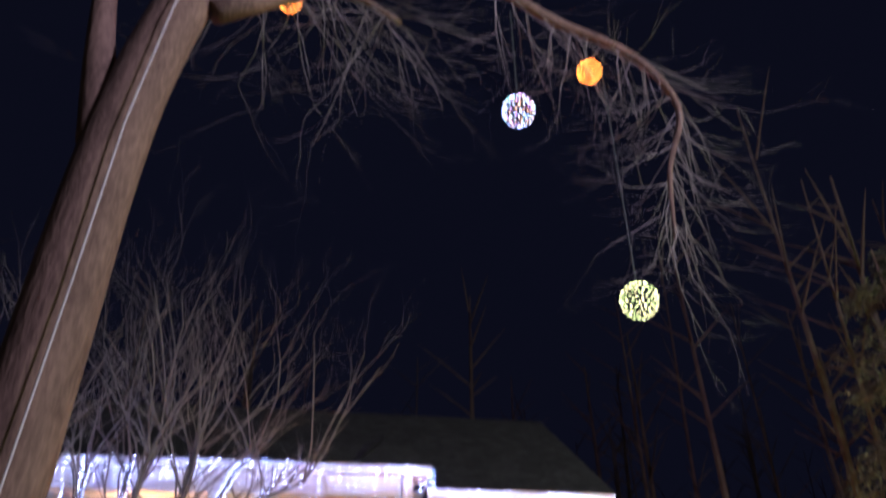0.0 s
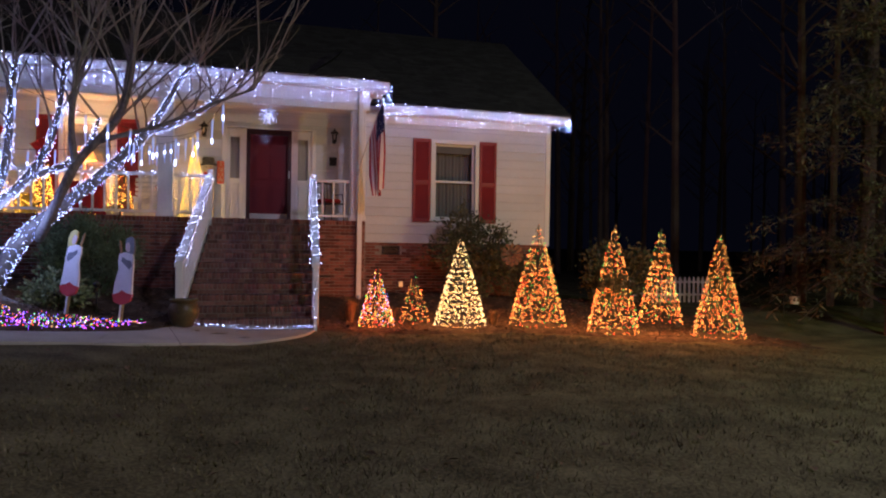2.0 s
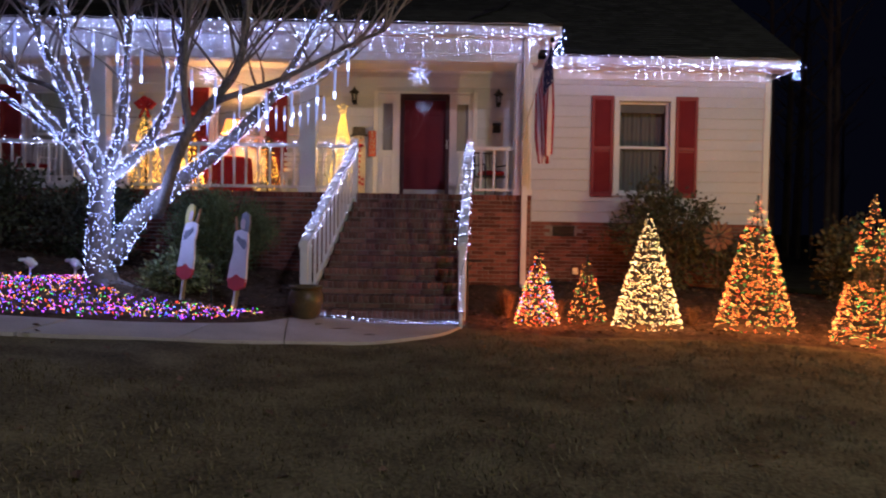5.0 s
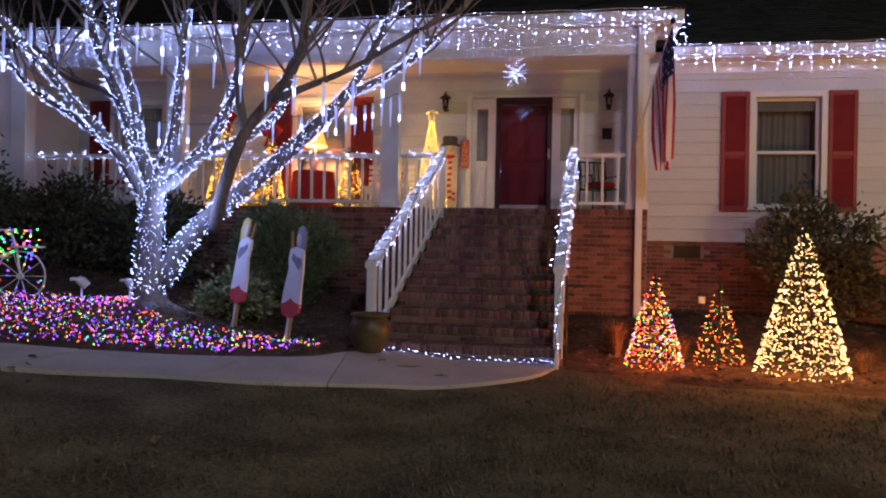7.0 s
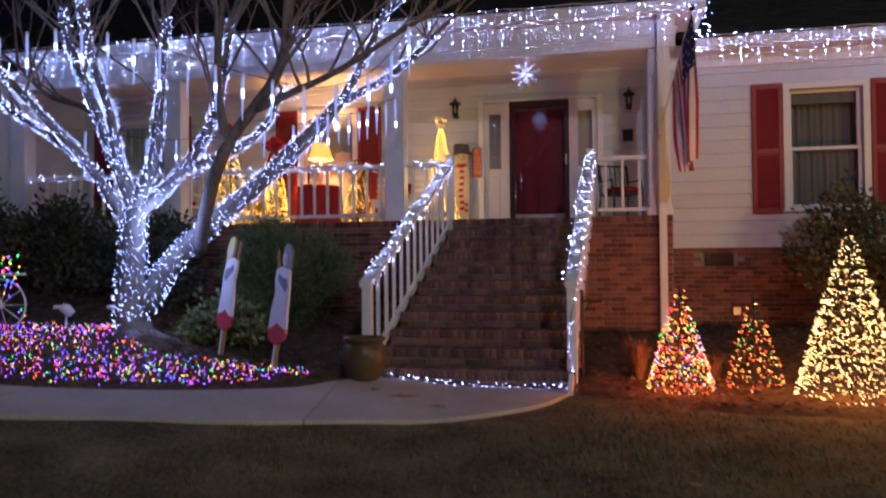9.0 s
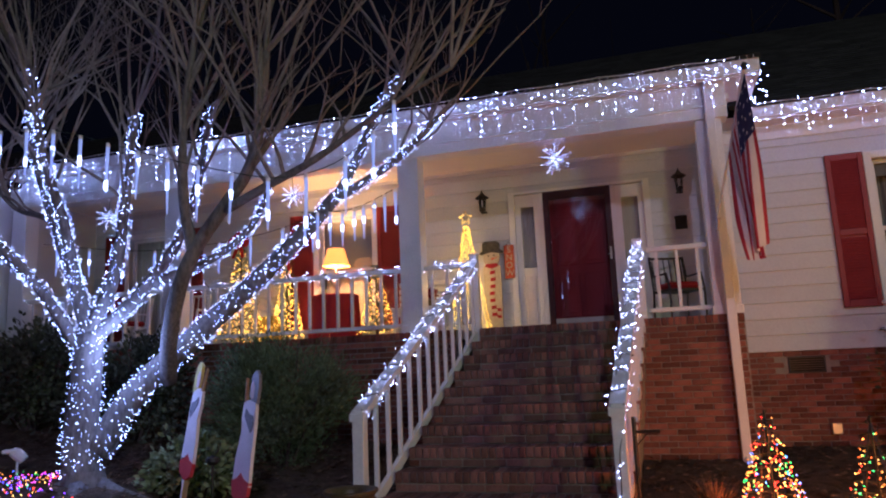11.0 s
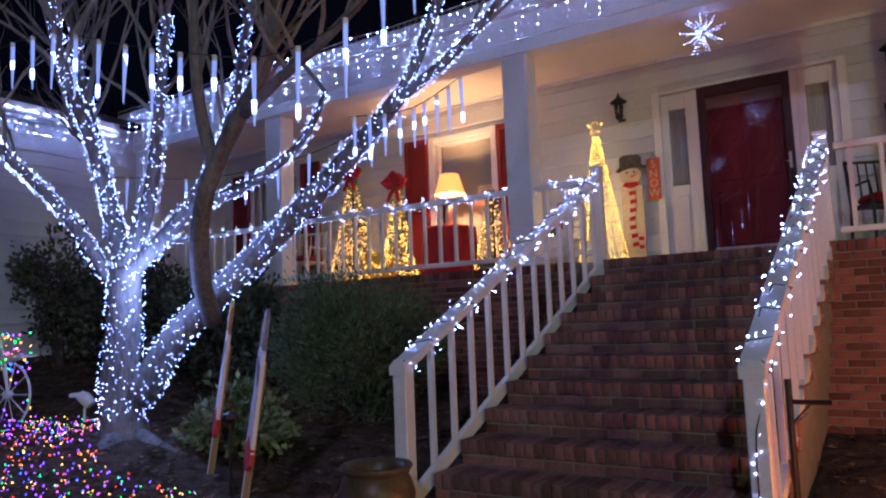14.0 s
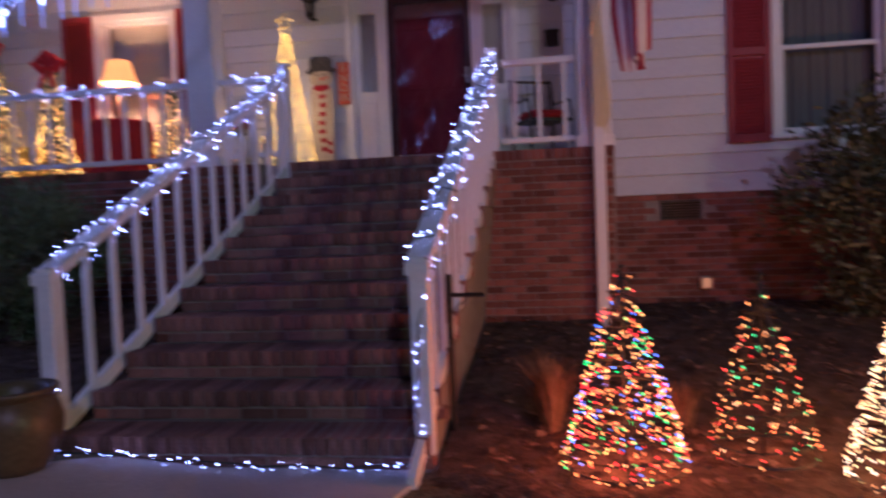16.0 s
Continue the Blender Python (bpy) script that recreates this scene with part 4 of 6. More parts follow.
a1, _ = limb([(-3.50, -5.06, 1.85), (-3.69, -5.06, 2.3), (-3.99, -5.01, 2.9), (-4.34, -4.96, 3.6), (-4.49, -4.96, 4.15)], 0.08, 0.035, True)
a2, _ = limb([(-3.50, -5.06, 1.85), (-3.34, -4.96, 2.4), (-3.29, -4.91, 3.1), (-3.24, -4.86, 4.0)], 0.075, 0.03, True)
a3, _ = limb([(-3.52, -5.06, 1.75), (-3.14, -4.86, 2.2), (-2.89, -4.66, 2.7), (-2.74, -4.56, 3.3), (-2.69, -4.46, 4.1)], 0.07, 0.03, True)
a4, _ = limb([(-3.56, -5.11, 1.7), (-3.8, -5.4, 2.3), (-4.08, -5.7, 2.75), (-4.35, -6.0, 3.2), (-4.65, -6.2, 3.6)], 0.052, 0.022, True)
a5, _ = limb([(-3.04, -4.81, 2.3), (-2.64, -4.46, 2.55), (-2.39, -4.16, 2.9), (-2.29, -3.96, 3.35)], 0.05, 0.025, True)
a6, _ = limb([(-3.69, -5.06, 2.3), (-3.64, -5.26, 2.8), (-3.74, -5.46, 3.5), (-3.84, -5.56, 4.3)], 0.055, 0.025, True)
a7, _ = limb([(-3.8, -5.38, 2.28), (-4.25, -5.42, 2.62), (-4.8, -5.4, 2.95), (-5.3, -5.3, 3.4)], 0.036, 0.018, True)
a8, _ = limb([(-3.99, -5.01, 2.9), (-4.44, -4.76, 3.1), (-5.04, -4.56, 3.3), (-5.64, -4.36, 3.75)], 0.04, 0.018, False, 7)
for ln, st, c, le in ((bare, 0.55, 9, 1.5), (bare2, 0.3, 9, 0.8), (bare3, 0.4, 9, 1.4), (a1, 0.6, 7, 1.4), (a2, 0.6, 7, 1.4), (a3, 0.6, 7, 1.3), (a6, 0.6, 7, 1.3), (up1, 0.6, 5, 0.9), (up2, 0.6, 5, 0.8), (bare, 0.7, 8, 2.0), (bare3, 0.6, 8, 2.0), (a1, 0.7, 6, 2.0), (a6, 0.7, 6, 2.0), (a7, 0.5, 5, 0.7), (a4, 0.6, 5, 0.8), (a8, 0.4, 6, 0.9)):
    crown(ln, st, c, le, 0.02)
for base_line in (bare, bare3, a1, a2, a3, a6, up1, a5, bare, a1, a3, bare3):
    twig(base_line[-1], (rt.uniform(-0.7, 0.7), rt.uniform(-0.5, 0.5), 1), 2.3, 0.022, 3)
for x, z in ((0.9, 5.0), (0.5, 4.7), (-0.3, 5.0), (1.3, 4.6), (-1.2, 5.2), (-2.0, 5.2), (-2.8, 5.4), (-4.6, 5.0), (-5.3, 4.6)):
    s0 = min((ln[-1] for ln in (bare, bare2, bare3, a1, a2, a6, a7, a8, up1, up2)), key=lambda q: (q.x + O.x - x) ** 2 + (q.z + O.z - z) ** 2)
    twig(s0, (Vector((x, -4.9 + rt.uniform(-0.5, 0.5), z + 0.9)) - O) - s0, 2.4, 0.018, 3)
part("trunk", wood, M_BARK, tree, smooth=True)
for k in range(34):
    ln = (bare, bare3, a1, a2, a3, a6, up1, up2, a8)[k % 9]
    twig(ln[-1 - k % 3], (rt.uniform(-1.1, 1.1), rt.uniform(-0.6, 0.6), rt.uniform(0.5, 1.0)), rt.uniform(1.5, 2.3), 0.011, 3)
part("crown", twigs, M_TWIG, tree)
lamp("tree_string_glow", "POINT", (-3.15, -5.1, 1.75), (0, 0, 0), 24, (0.46, 0.60, 1.0), 0.3)
part("light_string", Build().bulbs(lights, 0.0051), E_TREE, tree, "dense cool white light string")


# ---- hanging icicle tubes and starbursts ----
def icicle_tube(p, length, lit):
    t = thing("icicle_tube_light", *p, "thin frosted icicle tube light hung from a wire", "tube light", "hanging icicle tubes", rz=rt.uniform(0, 360))
    sw = rt.uniform(-0.02, 0.02)
    part("tube", Build().tube([(0, 0, 0), (sw * 0.3, 0, -length * 0.3), (sw, 0, -length)], [0.014, 0.014, 0.005], 7), E_TUBEBODY, t)
    part("cap", Build().tube([(0, 0, 0.03), (0, 0, -0.005)], 0.016, 7), M_WHITE, t)
    if lit is not None:
        part("lit_section", Build().tube([(sw * lit, 0, -length * lit), (sw * lit, 0, -length * min(lit + 0.2, 1))], [0.0148, 0.0125], 7), E_TUBE, t)


def tube_line(pts, count, length):
    ln = along(spline(pts, 5), 0.02)
    w = thing("hanging_wire", *pts[0], "thin dark wire strung between branches", "wire", "hanging wires")
    part("cable", Build().tube([p - Vector(pts[0]) for p in ln[::6]], 0.004, 4), M_WIRE, w)
    for i in range(count):
        p = ln[int((i + 0.5) * len(ln) / count)]
        icicle_tube(p - Vector((0, 0, 0.03)), length * rt.uniform(0.85, 1.15), rt.choice((None, 0.1, 0.35, 0.6, 0.75, 0.3)))


tube_line([(-4.9, -5.9, 3.45), (-4.1, -5.8, 3.6), (-3.3, -5.8, 3.53), (-2.4, -5.8, 3.22), (-1.7, -5.8, 2.99), (-1.1, -5.72, 2.87), (-0.6, -5.6, 3.05), (-0.25, -5.42, 3.58)], 17, 0.38)
tube_line([(-1.75, -4.3, 2.95), (-1.3, -4.1, 2.98), (-0.8, -4.1, 3.15)], 9, 0.34)
tube_line([(-5.0, -4.2, 2.95), (-3.8, -4.0, 2.8), (-2.6, -3.9, 2.85), (-1.6, -4.0, 3.0)], 9, 0.32)


def starburst(p, r, label):
    s = thing("starburst_light", *p, label, "starburst light", "starburst lights")
    rods, pts = Build(), []
    for i in range(26):
        z = 1 - 2 * (i + 0.5) / 26
        a = i * 2.39996
        d = Vector((math.sqrt(1 - z * z) * math.cos(a), math.sqrt(1 - z * z) * math.sin(a), z))
        L = r * rt.uniform(0.75, 1.1)
        rods.tube([d * 0.01, d * L], 0.0022, 3)
        pts += [d * L * k for k in (0.3, 0.48, 0.66, 0.84, 1.0)]
    part("spoke_ring", rods, M_STEEL, s)
    part("bulb_string", Build().bulbs(pts, 0.0065), E_BURST, s)
    part("hanger", Build().tube([(0, 0, 0), (0, 0, 4.17 - p[2])], 0.003, 4), M_WIRE, s)


starburst((0.43, -1.66, 3.96), 0.2, "cool white starburst light hung under the porch beam")
starburst((-3.25, -1.72, 3.88), 0.19, "cool white starburst light hung under the porch beam")
starburst((-6.35, -1.75, 3.86), 0.19, "cool white starburst light hung under the porch beam")


# ---- spiral light trees ----
def light_tree(x, y, height, radius, mat, count, label, gap=None, watts=48, tint=(1.0, 0.30, 0.035), r=0.0066):
    z0 = ground_z(x, y) + 0.02
    t = thing("light_tree", x, y, z0, label, "light tree", "row of cone light trees")
    part("pole", Build().tube([(0, 0, 0), (0, 0, height)], 0.009, 6), M_BLACK, t)
    part("base_ring", Build().tube([(radius * math.cos(a), radius * math.sin(a), 0.05) for a in (math.pi * k / 12 for k in range(25))], 0.006, 5), M_BLACK, t)
    for k in range(4):
        a = math.pi * k / 2 + 0.4
        part("leg", Build().tube([(radius * math.cos(a), radius * math.sin(a), 0.0), (0, 0, height * 0.97)], 0.004, 4), M_BLACK, t)
    turns = 11
    line, pts = [], []
    for i in range(turns * 14 + 1):
        f = i / (turns * 14)
        a = 2 * math.pi * turns * f
        rr = radius * (1 - f) ** 0.92 + 0.015
        line.append(Vector((rr * math.cos(a), rr * math.sin(a), 0.06 + (height - 0.06) * f)))
    part("cable", Build().tube(line, 0.004, 3), M_WIRE, t)
    for k in range(int(count * 2.8)):
        f = 1 - math.sqrt(1 - rt.random())
        if gap and gap[0] < f < gap[1]:
            continue
        f = (round(f * 16) + rt.gauss(0, 0.22)) / 16
        f = min(max(f, 0), 1)
        a = rt.uniform(0, 2 * math.pi)
        rr = radius * (1 - f) ** 0.92 + 0.012 + rt.uniform(-0.02, 0.015)
        pts.append((rr * math.cos(a), rr * math.sin(a), 0.05 + (height - 0.05) * f))
    part("bulb_string", Build().bulbs(pts, r), mat, t)
    lamp("tree_glow", "POINT", (x, y, z0 + height * 0.3), (0, 0, 0), watts, tint, radius * 0.5)


light_tree(2.13, -4.85, 1.02, 0.29, E_MULTI, 240, "small cone tree of bright multicolour lights", None, 26, (1.0, 0.16, 0.012))
light_tree(2.82, -4.68, 0.95, 0.25, E_AMBER, 66, "small sparse cone tree of multicolour lights", None, 5, (1.0, 0.2, 0.02))
light_tree(3.54, -5.02, 1.50, 0.43, E_CREAM, 460, "dense cone tree of warm white lights", None, 36, (1.0, 0.30, 0.03))
light_tree(5.03, -4.82, 1.82, 0.49, E_AMBER, 430, "tall cone tree of amber and multicolour lights")
light_tree(6.13, -5.55, 1.87, 0.43, E_AMBER, 400, "tall cone tree of amber lights with a dark band", (0.38, 0.52))
light_tree(7.01, -5.6, 1.88, 0.41, E_AMBER, 390, "tall cone tree of amber lights, dark at the foot", (0.0, 0.12))
light_tree(8.19, -5.64, 1.86, 0.44, E_AMBER, 390, "tall cone tree of multicolour lights at the row's end")


# ---- carpet of lights, lit bicycle ----
def inside(x, y, poly):
    c = False
    for (x0, y0), (x1, y1) in zip(poly, poly[1:] + poly[:1]):
        if (y0 > y) != (y1 > y) and x < (x1 - x0) * (y - y0) / (y1 - y0) + x0:
            c = not c
    return c


PATCH = [(-4.3, -4.5), (-3.85, -4.55), (-3.7, -5.3), (-2.9, -5.55), (-2.1, -5.45), (-1.35, -5.3), (-1.5, -5.95), (-1.85, -6.5), (-2.5, -6.95), (-3.3, -7.4), (-4.6, -8.0), (-6.0, -8.5), (-6.5, -7.0), (-5.6, -5.6)]
net = thing("net_lights", -3, -6, 0.3, "net of multicolour lights spread over the flower bed", "net lights")
pts = []
while len(pts) < 2400:
    x, y = rt.uniform(-6.5, -1.3), rt.uniform(-8.4, -4.5)
    if inside(x, y, PATCH):
        pts.append((x + 3, y + 6, ground_z(x, y) - 0.3 + 0.05 + rt.uniform(0, 0.05)))
part("bulb_string", Build().bulbs(pts, 0.0066), E_CARPET, net)
cab = Build()
for k in range(40):
    q = [pts[(k * 17) % len(pts)]]
    for i in range(3):
        q.append(min((p for p in pts[k * 5::7] if p not in q), key=lambda p: (p[0] - q[-1][0]) ** 2 + (p[1] - q[-1][1]) ** 2))
    cab.tube(q, 0.003, 3)
part("cable", cab, M_WIRE, net)


def lit_bicycle(x, y):
    z = ground_z(x, y) - 0.03
    b = thing("garden_tricycle", x, y, z, "white wire garden tricycle wound with multicolour lights", "tricycle", rz=10)
    pts = []
    for cx, cy, r in ((0, 0, 0.29), (-0.62, 0.2, 0.16), (-0.62, -0.2, 0.16)):
        w = part("wheel", Build().tube([(cx + r * math.cos(a), cy, r + r * math.sin(a)) for a in (2 * math.pi * k / 24 for k in range(25))], 0.011, 6).tube([(cx, cy - 0.03, r), (cx, cy + 0.03, r)], 0.035, 10), M_WHITE, b)
        sp = Build()
        for k in range(10):
            a = 2 * math.pi * k / 10
            sp.tube([(cx, cy, r), (cx + r * math.cos(a), cy, r + r * math.sin(a))], 0.005, 4)
        part("spoke_ring", sp, M_WHITE, w)
        for k in range(26):
            a = rt.uniform(0, 6.28)
            rr = r * rt.choice((1, 1, 0.5, 0.8))
            pts.append((cx + rr * math.cos(a), cy + rt.uniform(-0.03, 0.03), r + rr * math.sin(a)))
    part("frame", Build().tube([(0, 0, 0.29), (-0.05, 0, 0.62), (-0.12, 0, 0.8)], 0.014, 6).tube([(-0.05, 0, 0.6), (-0.4, 0, 0.45), (-0.62, 0, 0.17)], 0.014, 6).tube([(-0.62, -0.2, 0.16), (-0.62, 0.2, 0.16)], 0.01, 6), M_WHITE, b)
    part("handlebar", Build().tube([(-0.22, -0.2, 0.84), (-0.12, -0.12, 0.82), (-0.12, 0.12, 0.82), (-0.22, 0.2, 0.84)], 0.011, 6), M_WHITE, b)
    part("basket", Build().box(-0.05, 0.22, -0.12, 0.12, 0.62, 0.645).box(-0.45, -0.2, -0.16, 0.16, 0.5, 0.52), M_WHITE, b)
    pts += [(rt.uniform(-0.3, 0.15), rt.uniform(-0.15, 0.15), rt.uniform(0.5, 0.85)) for k in range(60)]
    part("bulb_string", Build().bulbs(pts, 0.012), E_CARPET, b)


lit_bicycle(-5.12, -5.15)


# ---- painted cutout figures ----
def cutout(x, y, flip, hair, label):
    """A flat painted board on a stake."""
    z = ground_z(x, y)
    body = [(-0.13, 0.62), (-0.17, 0.42), (-0.15, 0.36), (-0.02, 0.30), (0.10, 0.34), (0.14, 0.42), (0.15, 0.60), (0.13, 0.80), (0.16, 0.92), (0.15, 1.02), (0.10, 1.04), (0.06, 1.05), (-0.03, 1.06), (-0.08, 1.0), (-0.10, 0.86)]
    hem = [(-0.172, 0.44), (-0.155, 0.345), (-0.02, 0.285), (0.105, 0.325), (0.148, 0.43), (0.06, 0.455), (0.0, 0.50), (-0.08, 0.46)]
    head = [(-0.085, 1.02), (-0.10, 1.14), (-0.085, 1.24), (-0.03, 1.28), (0.03, 1.25), (0.05, 1.16), (0.03, 1.05)]
    face = [(-0.02, 1.06), (-0.03, 1.15), (0.0, 1.2), (0.045, 1.17), (0.045, 1.09), (0.02, 1.055)]
    book = [(-0.08, 0.86), (-0.05, 0.80), (0.03, 0.86), (0.10, 0.92), (0.09, 0.98), (0.02, 0.94), (-0.05, 0.93)]
    me_all = Build()
    mats = []

    def piece(outline, y0, y1, mat):
        k = len(me_all.f)
        me_all.plate([(px * flip * 1.18 + 0.025 * flip * math.sin(pz * 5.2), pz) for px, pz in outline], y0, y1)
        mats.extend([mat] * (len(me_all.f) - k))
    piece(body, -0.012, 0.012, 0)
    piece(hem, -0.015, 0.0135, 1)
    piece(head, -0.013, 0.011, 2)
    piece(face, -0.017, -0.009, 3)
    piece(book, -0.017, -0.009, 4)
    piece([(0.09, 0.92), (0.12, 0.92), (0.155, 1.22), (0.14, 1.22)], -0.011, 0.009, 5)
    k = len(me_all.f)
    me_all.box(-0.03, 0.02, 0.0125, 0.035, 0.25, 0.95).box(-0.025, 0.015, -0.008, 0.032, -0.12, 0.5)
    mats.extend([5] * (len(me_all.f) - k))
    k = len(me_all.f)
    me_all.box(-0.022, 0.012, -0.014, -0.0085, -0.1, 0.33)
    mats.extend([0] * (len(me_all.f) - k))
    me = me_all.mesh("cutout_figure")
    for m in (M_GOWN, M_REDPAINT, hair, M_SKIN, M_GREYPAINT, M_RAWWOOD):
        me.materials.append(m)
    me.polygons.foreach_set("material_index", mats)
    ob = new("cutout_figure", me)
    ob.matrix_basis = pose(x, y, z + 0.005, -8, 0, -38)
    tagged(ob, label, "cutout", "painted cutout figures")


cutout(-2.50, -5.06, 1, M_HAIR, "painted wooden choir cutout with yellow hair, on a stake")
cutout(-1.71, -5.47, -1, M_GREYPAINT, "painted wooden choir cutout with grey cap, on a stake")
hook = thing("garden_stake", -2.05, -5.25, ground_z(-2.05, -5.25), "thin dark metal solar stake light", "stake light")
part("pole", Build().tube([(0, 0, -0.1), (0, 0, 0.5)], 0.011, 6), M_BLACK, hook)
part("head", Build().lathe([(0.0, 0.58), (0.05, 0.555), (0.055, 0.53), (0.03, 0.5), (0.0, 0.49)], 10), M_BLACK, hook)

pot = thing("clay_pot", -0.86, -5.22, ground_z(-0.86, -5.1) + 0.036, "brown-green glazed round pot on the walk", "pot")
part("body", Build().lathe([(0.0, 0.0), (0.13, 0.0), (0.165, 0.04), (0.215, 0.16), (0.225, 0.25), (0.20, 0.33), (0.178, 0.36)], 28), M_POT, pot, smooth=True)
part("rim", Build().lathe([(0.178, 0.36), (0.20, 0.382), (0.212, 0.398), (0.206, 0.412), (0.19, 0.412), (0.165, 0.385), (0.155, 0.33)], 28), M_POT, pot, smooth=True)
part("soil", Build().lathe([(0.158, 0.33), (0.08, 0.336), (0.0, 0.338)], 20), M_MULCH, pot)

for px, py, ln, rz in ((-0.35, -5.75, 0.34, 24), (0.02, -5.95, 0.16, -12), (-0.62, -5.6, 0.14, 60)):
    tw = thing("fallen_twig", px, py, ground_z(px, py) + 0.041, "thin dark fallen twig on the concrete walk", "twig", "fallen twigs", rz=rz)
    part("stem", Build().tube([(-ln / 2, 0, 0), (-ln * 0.1, 0.02, 0.003), (ln * 0.2, 0.005, 0), (ln / 2, 0.03, 0)], [0.006, 0.007, 0.006, 0.003], 5), M_BARKDARK, tw)
    part("side_shoot", Build().tube([(-ln * 0.1, 0.02, 0.003), (ln * 0.1, 0.08, 0.008)], [0.004, 0.002], 4), M_BARKDARK, tw)

for px, py, rz in ((-4.65, -4.7, 30), (-4.2, -4.4, -10)):
    sp = thing("landscape_spotlight", px, py, ground_z(px, py), "pale plastic landscape spotlight on a stake, unlit", "spotlight", "landscape spotlights", rz=rz)
    part("stake", Build().tube([(0, 0, -0.1), (0, 0, 0.2)], 0.012, 6), M_WHITE, sp)
    part("housing", Build().tube([(0.06, 0, 0.18), (0, 0, 0.24), (-0.05, 0, 0.27)], [0.05, 0.06, 0.045], 10).box(-0.13, 0.0, -0.05, 0.05, 0.25, 0.29, 0.01), M_WHITE, sp)


# ---- shrubs ----
def shrub(name, x, y, rx, ry, h, mat, leaves, size, label, upright=False, open_=0.0):
    z0 = ground_z(x, y)
    s = thing(name, x, y, z0, label, "shrub")
    st, lf = Build(), Build()
    for k in range(9):
        a = rt.uniform(0, 6.28)
        e = Vector((rx * 0.7 * math.cos(a), ry * 0.7 * math.sin(a), h * rt.uniform(0.6, 0.92)))
        st.tube([(0.04 * math.cos(a), 0.04 * math.sin(a), -0.05), e * 0.5 + Vector((0, 0, -0.1)), e], [0.022, 0.014, 0.005], 5)
    clumps = []
    for k in range(46):
        while True:
            q = Vector((rt.uniform(-1, 1), rt.uniform(-1, 1), rt.uniform(-0.9, 1)))
            if 0.35 < q.length < 1:
                break
        clumps.append(Vector((q.x * rx * 0.86, q.y * ry * 0.86, h * 0.5 + q.z * h * 0.45)))
    for k in range(leaves):
        c = rt.choice(clumps)
        p = c + Vector((rt.gauss(0, rx * 0.14), rt.gauss(0, ry * 0.14), rt.gauss(0, h * 0.075)))
        if p.z < 0.03:
            continue
        d = Vector((p.x / rx, p.y / ry, (p.z / h - 0.4) * 1.4)) + Vector((rt.gauss(0, 0.6), rt.gauss(0, 0.6), rt.gauss(0.15 + 0.5 * upright, 0.5)))
        d.normalize()
        u = d.orthogonal().normalized()
        u = (u * math.cos(k) + d.cross(u) * math.sin(k)).normalized()
        lf.leaf(p, d, u, size * rt.uniform(0.6, 1.4), size * (0.09 if upright else 0.3))
    part("woody_stem", st, M_WOODS, s)
    part("foliage", lf, mat, s)


shrub("juniper_shrub", -2.5, -3.3, 0.82, 0.75, 1.5, M_JUNIPER, 24000, 0.07, "large rounded dark green evergreen shrub", True)
shrub("low_shrub", -2.75, -4.55, 0.48, 0.36, 0.55, M_LIGHTLEAF, 2600, 0.075, "low pale green shrub beside the tree")
shrub("azalea_shrub", -4.7, -3.0, 0.9, 0.7, 1.25, M_HOLLY, 5000, 0.08, "dark leafy shrub before the porch")
shrub("azalea_shrub", -6.2, -3.1, 0.95, 0.75, 1.35, M_HOLLY, 5000, 0.08, "dark leafy shrub before the porch")
shrub("holly_shrub", -7.3, -3.4, 0.65, 0.6, 1.75, M_HOLLY, 3600, 0.08, "tall thin leafy shrub by the side wall")
shrub("window_shrub", 4.75, -1.75, 0.95, 0.6, 1.92, M_HOLLY, 7000, 0.075, "loose dark shrub under the wing window")
shrub("window_shrub", 6.1, -1.9, 0.6, 0.5, 1.15, M_HOLLY, 2600, 0.075, "low dark shrub along the foundation")
shrub("corner_shrub", 8.2, -2.2, 0.9, 0.8, 1.55, M_HOLLY, 4600, 0.085, "dark shrub at the house corner")


def dry_grass(x, y, h, n, label):
    g_ = thing("ornamental_grass", x, y, ground_z(x, y), label, "grass clump", "dry grass clumps")
    b = Build()
    for k in range(n):
        a, lean = rt.uniform(0, 6.28), rt.uniform(0.05, 0.55)
        hh = h * rt.uniform(0.6, 1.1)
        p = Vector((0.05 * math.cos(a) * rt.random(), 0.05 * math.sin(a) * rt.random(), 0))
        d = Vector((math.cos(a), math.sin(a), 0))
        s = Vector((-math.sin(a), math.cos(a), 0)) * 0.004
        m, e = p + d * lean * hh * 0.35 + Vector((0, 0, hh * 0.6)), p + d * lean * hh + Vector((0, 0, hh * 0.9))
        b.add([p - s, p + s, m + s, m - s, e], [(0, 1, 2, 3), (3, 2, 4)])
    part("grass_tuft", b, M_STRAW, g_)


dry_grass(1.78, -4.3, 0.5, 260, "dry tan ornamental grass clump lit orange")
dry_grass(2.5, -4.3, 0.35, 120, "dry tan ornamental grass clump")
dry_grass(4.3, -4.6, 0.3, 120, "dry tan ornamental grass clump")

# ---- porch things ----


M_BOW = surface("red_velvet_ribbon", (0.46, 0.02, 0.022), (0.60, 0.035, 0.035), 0.75, 4, 70, 0.3)


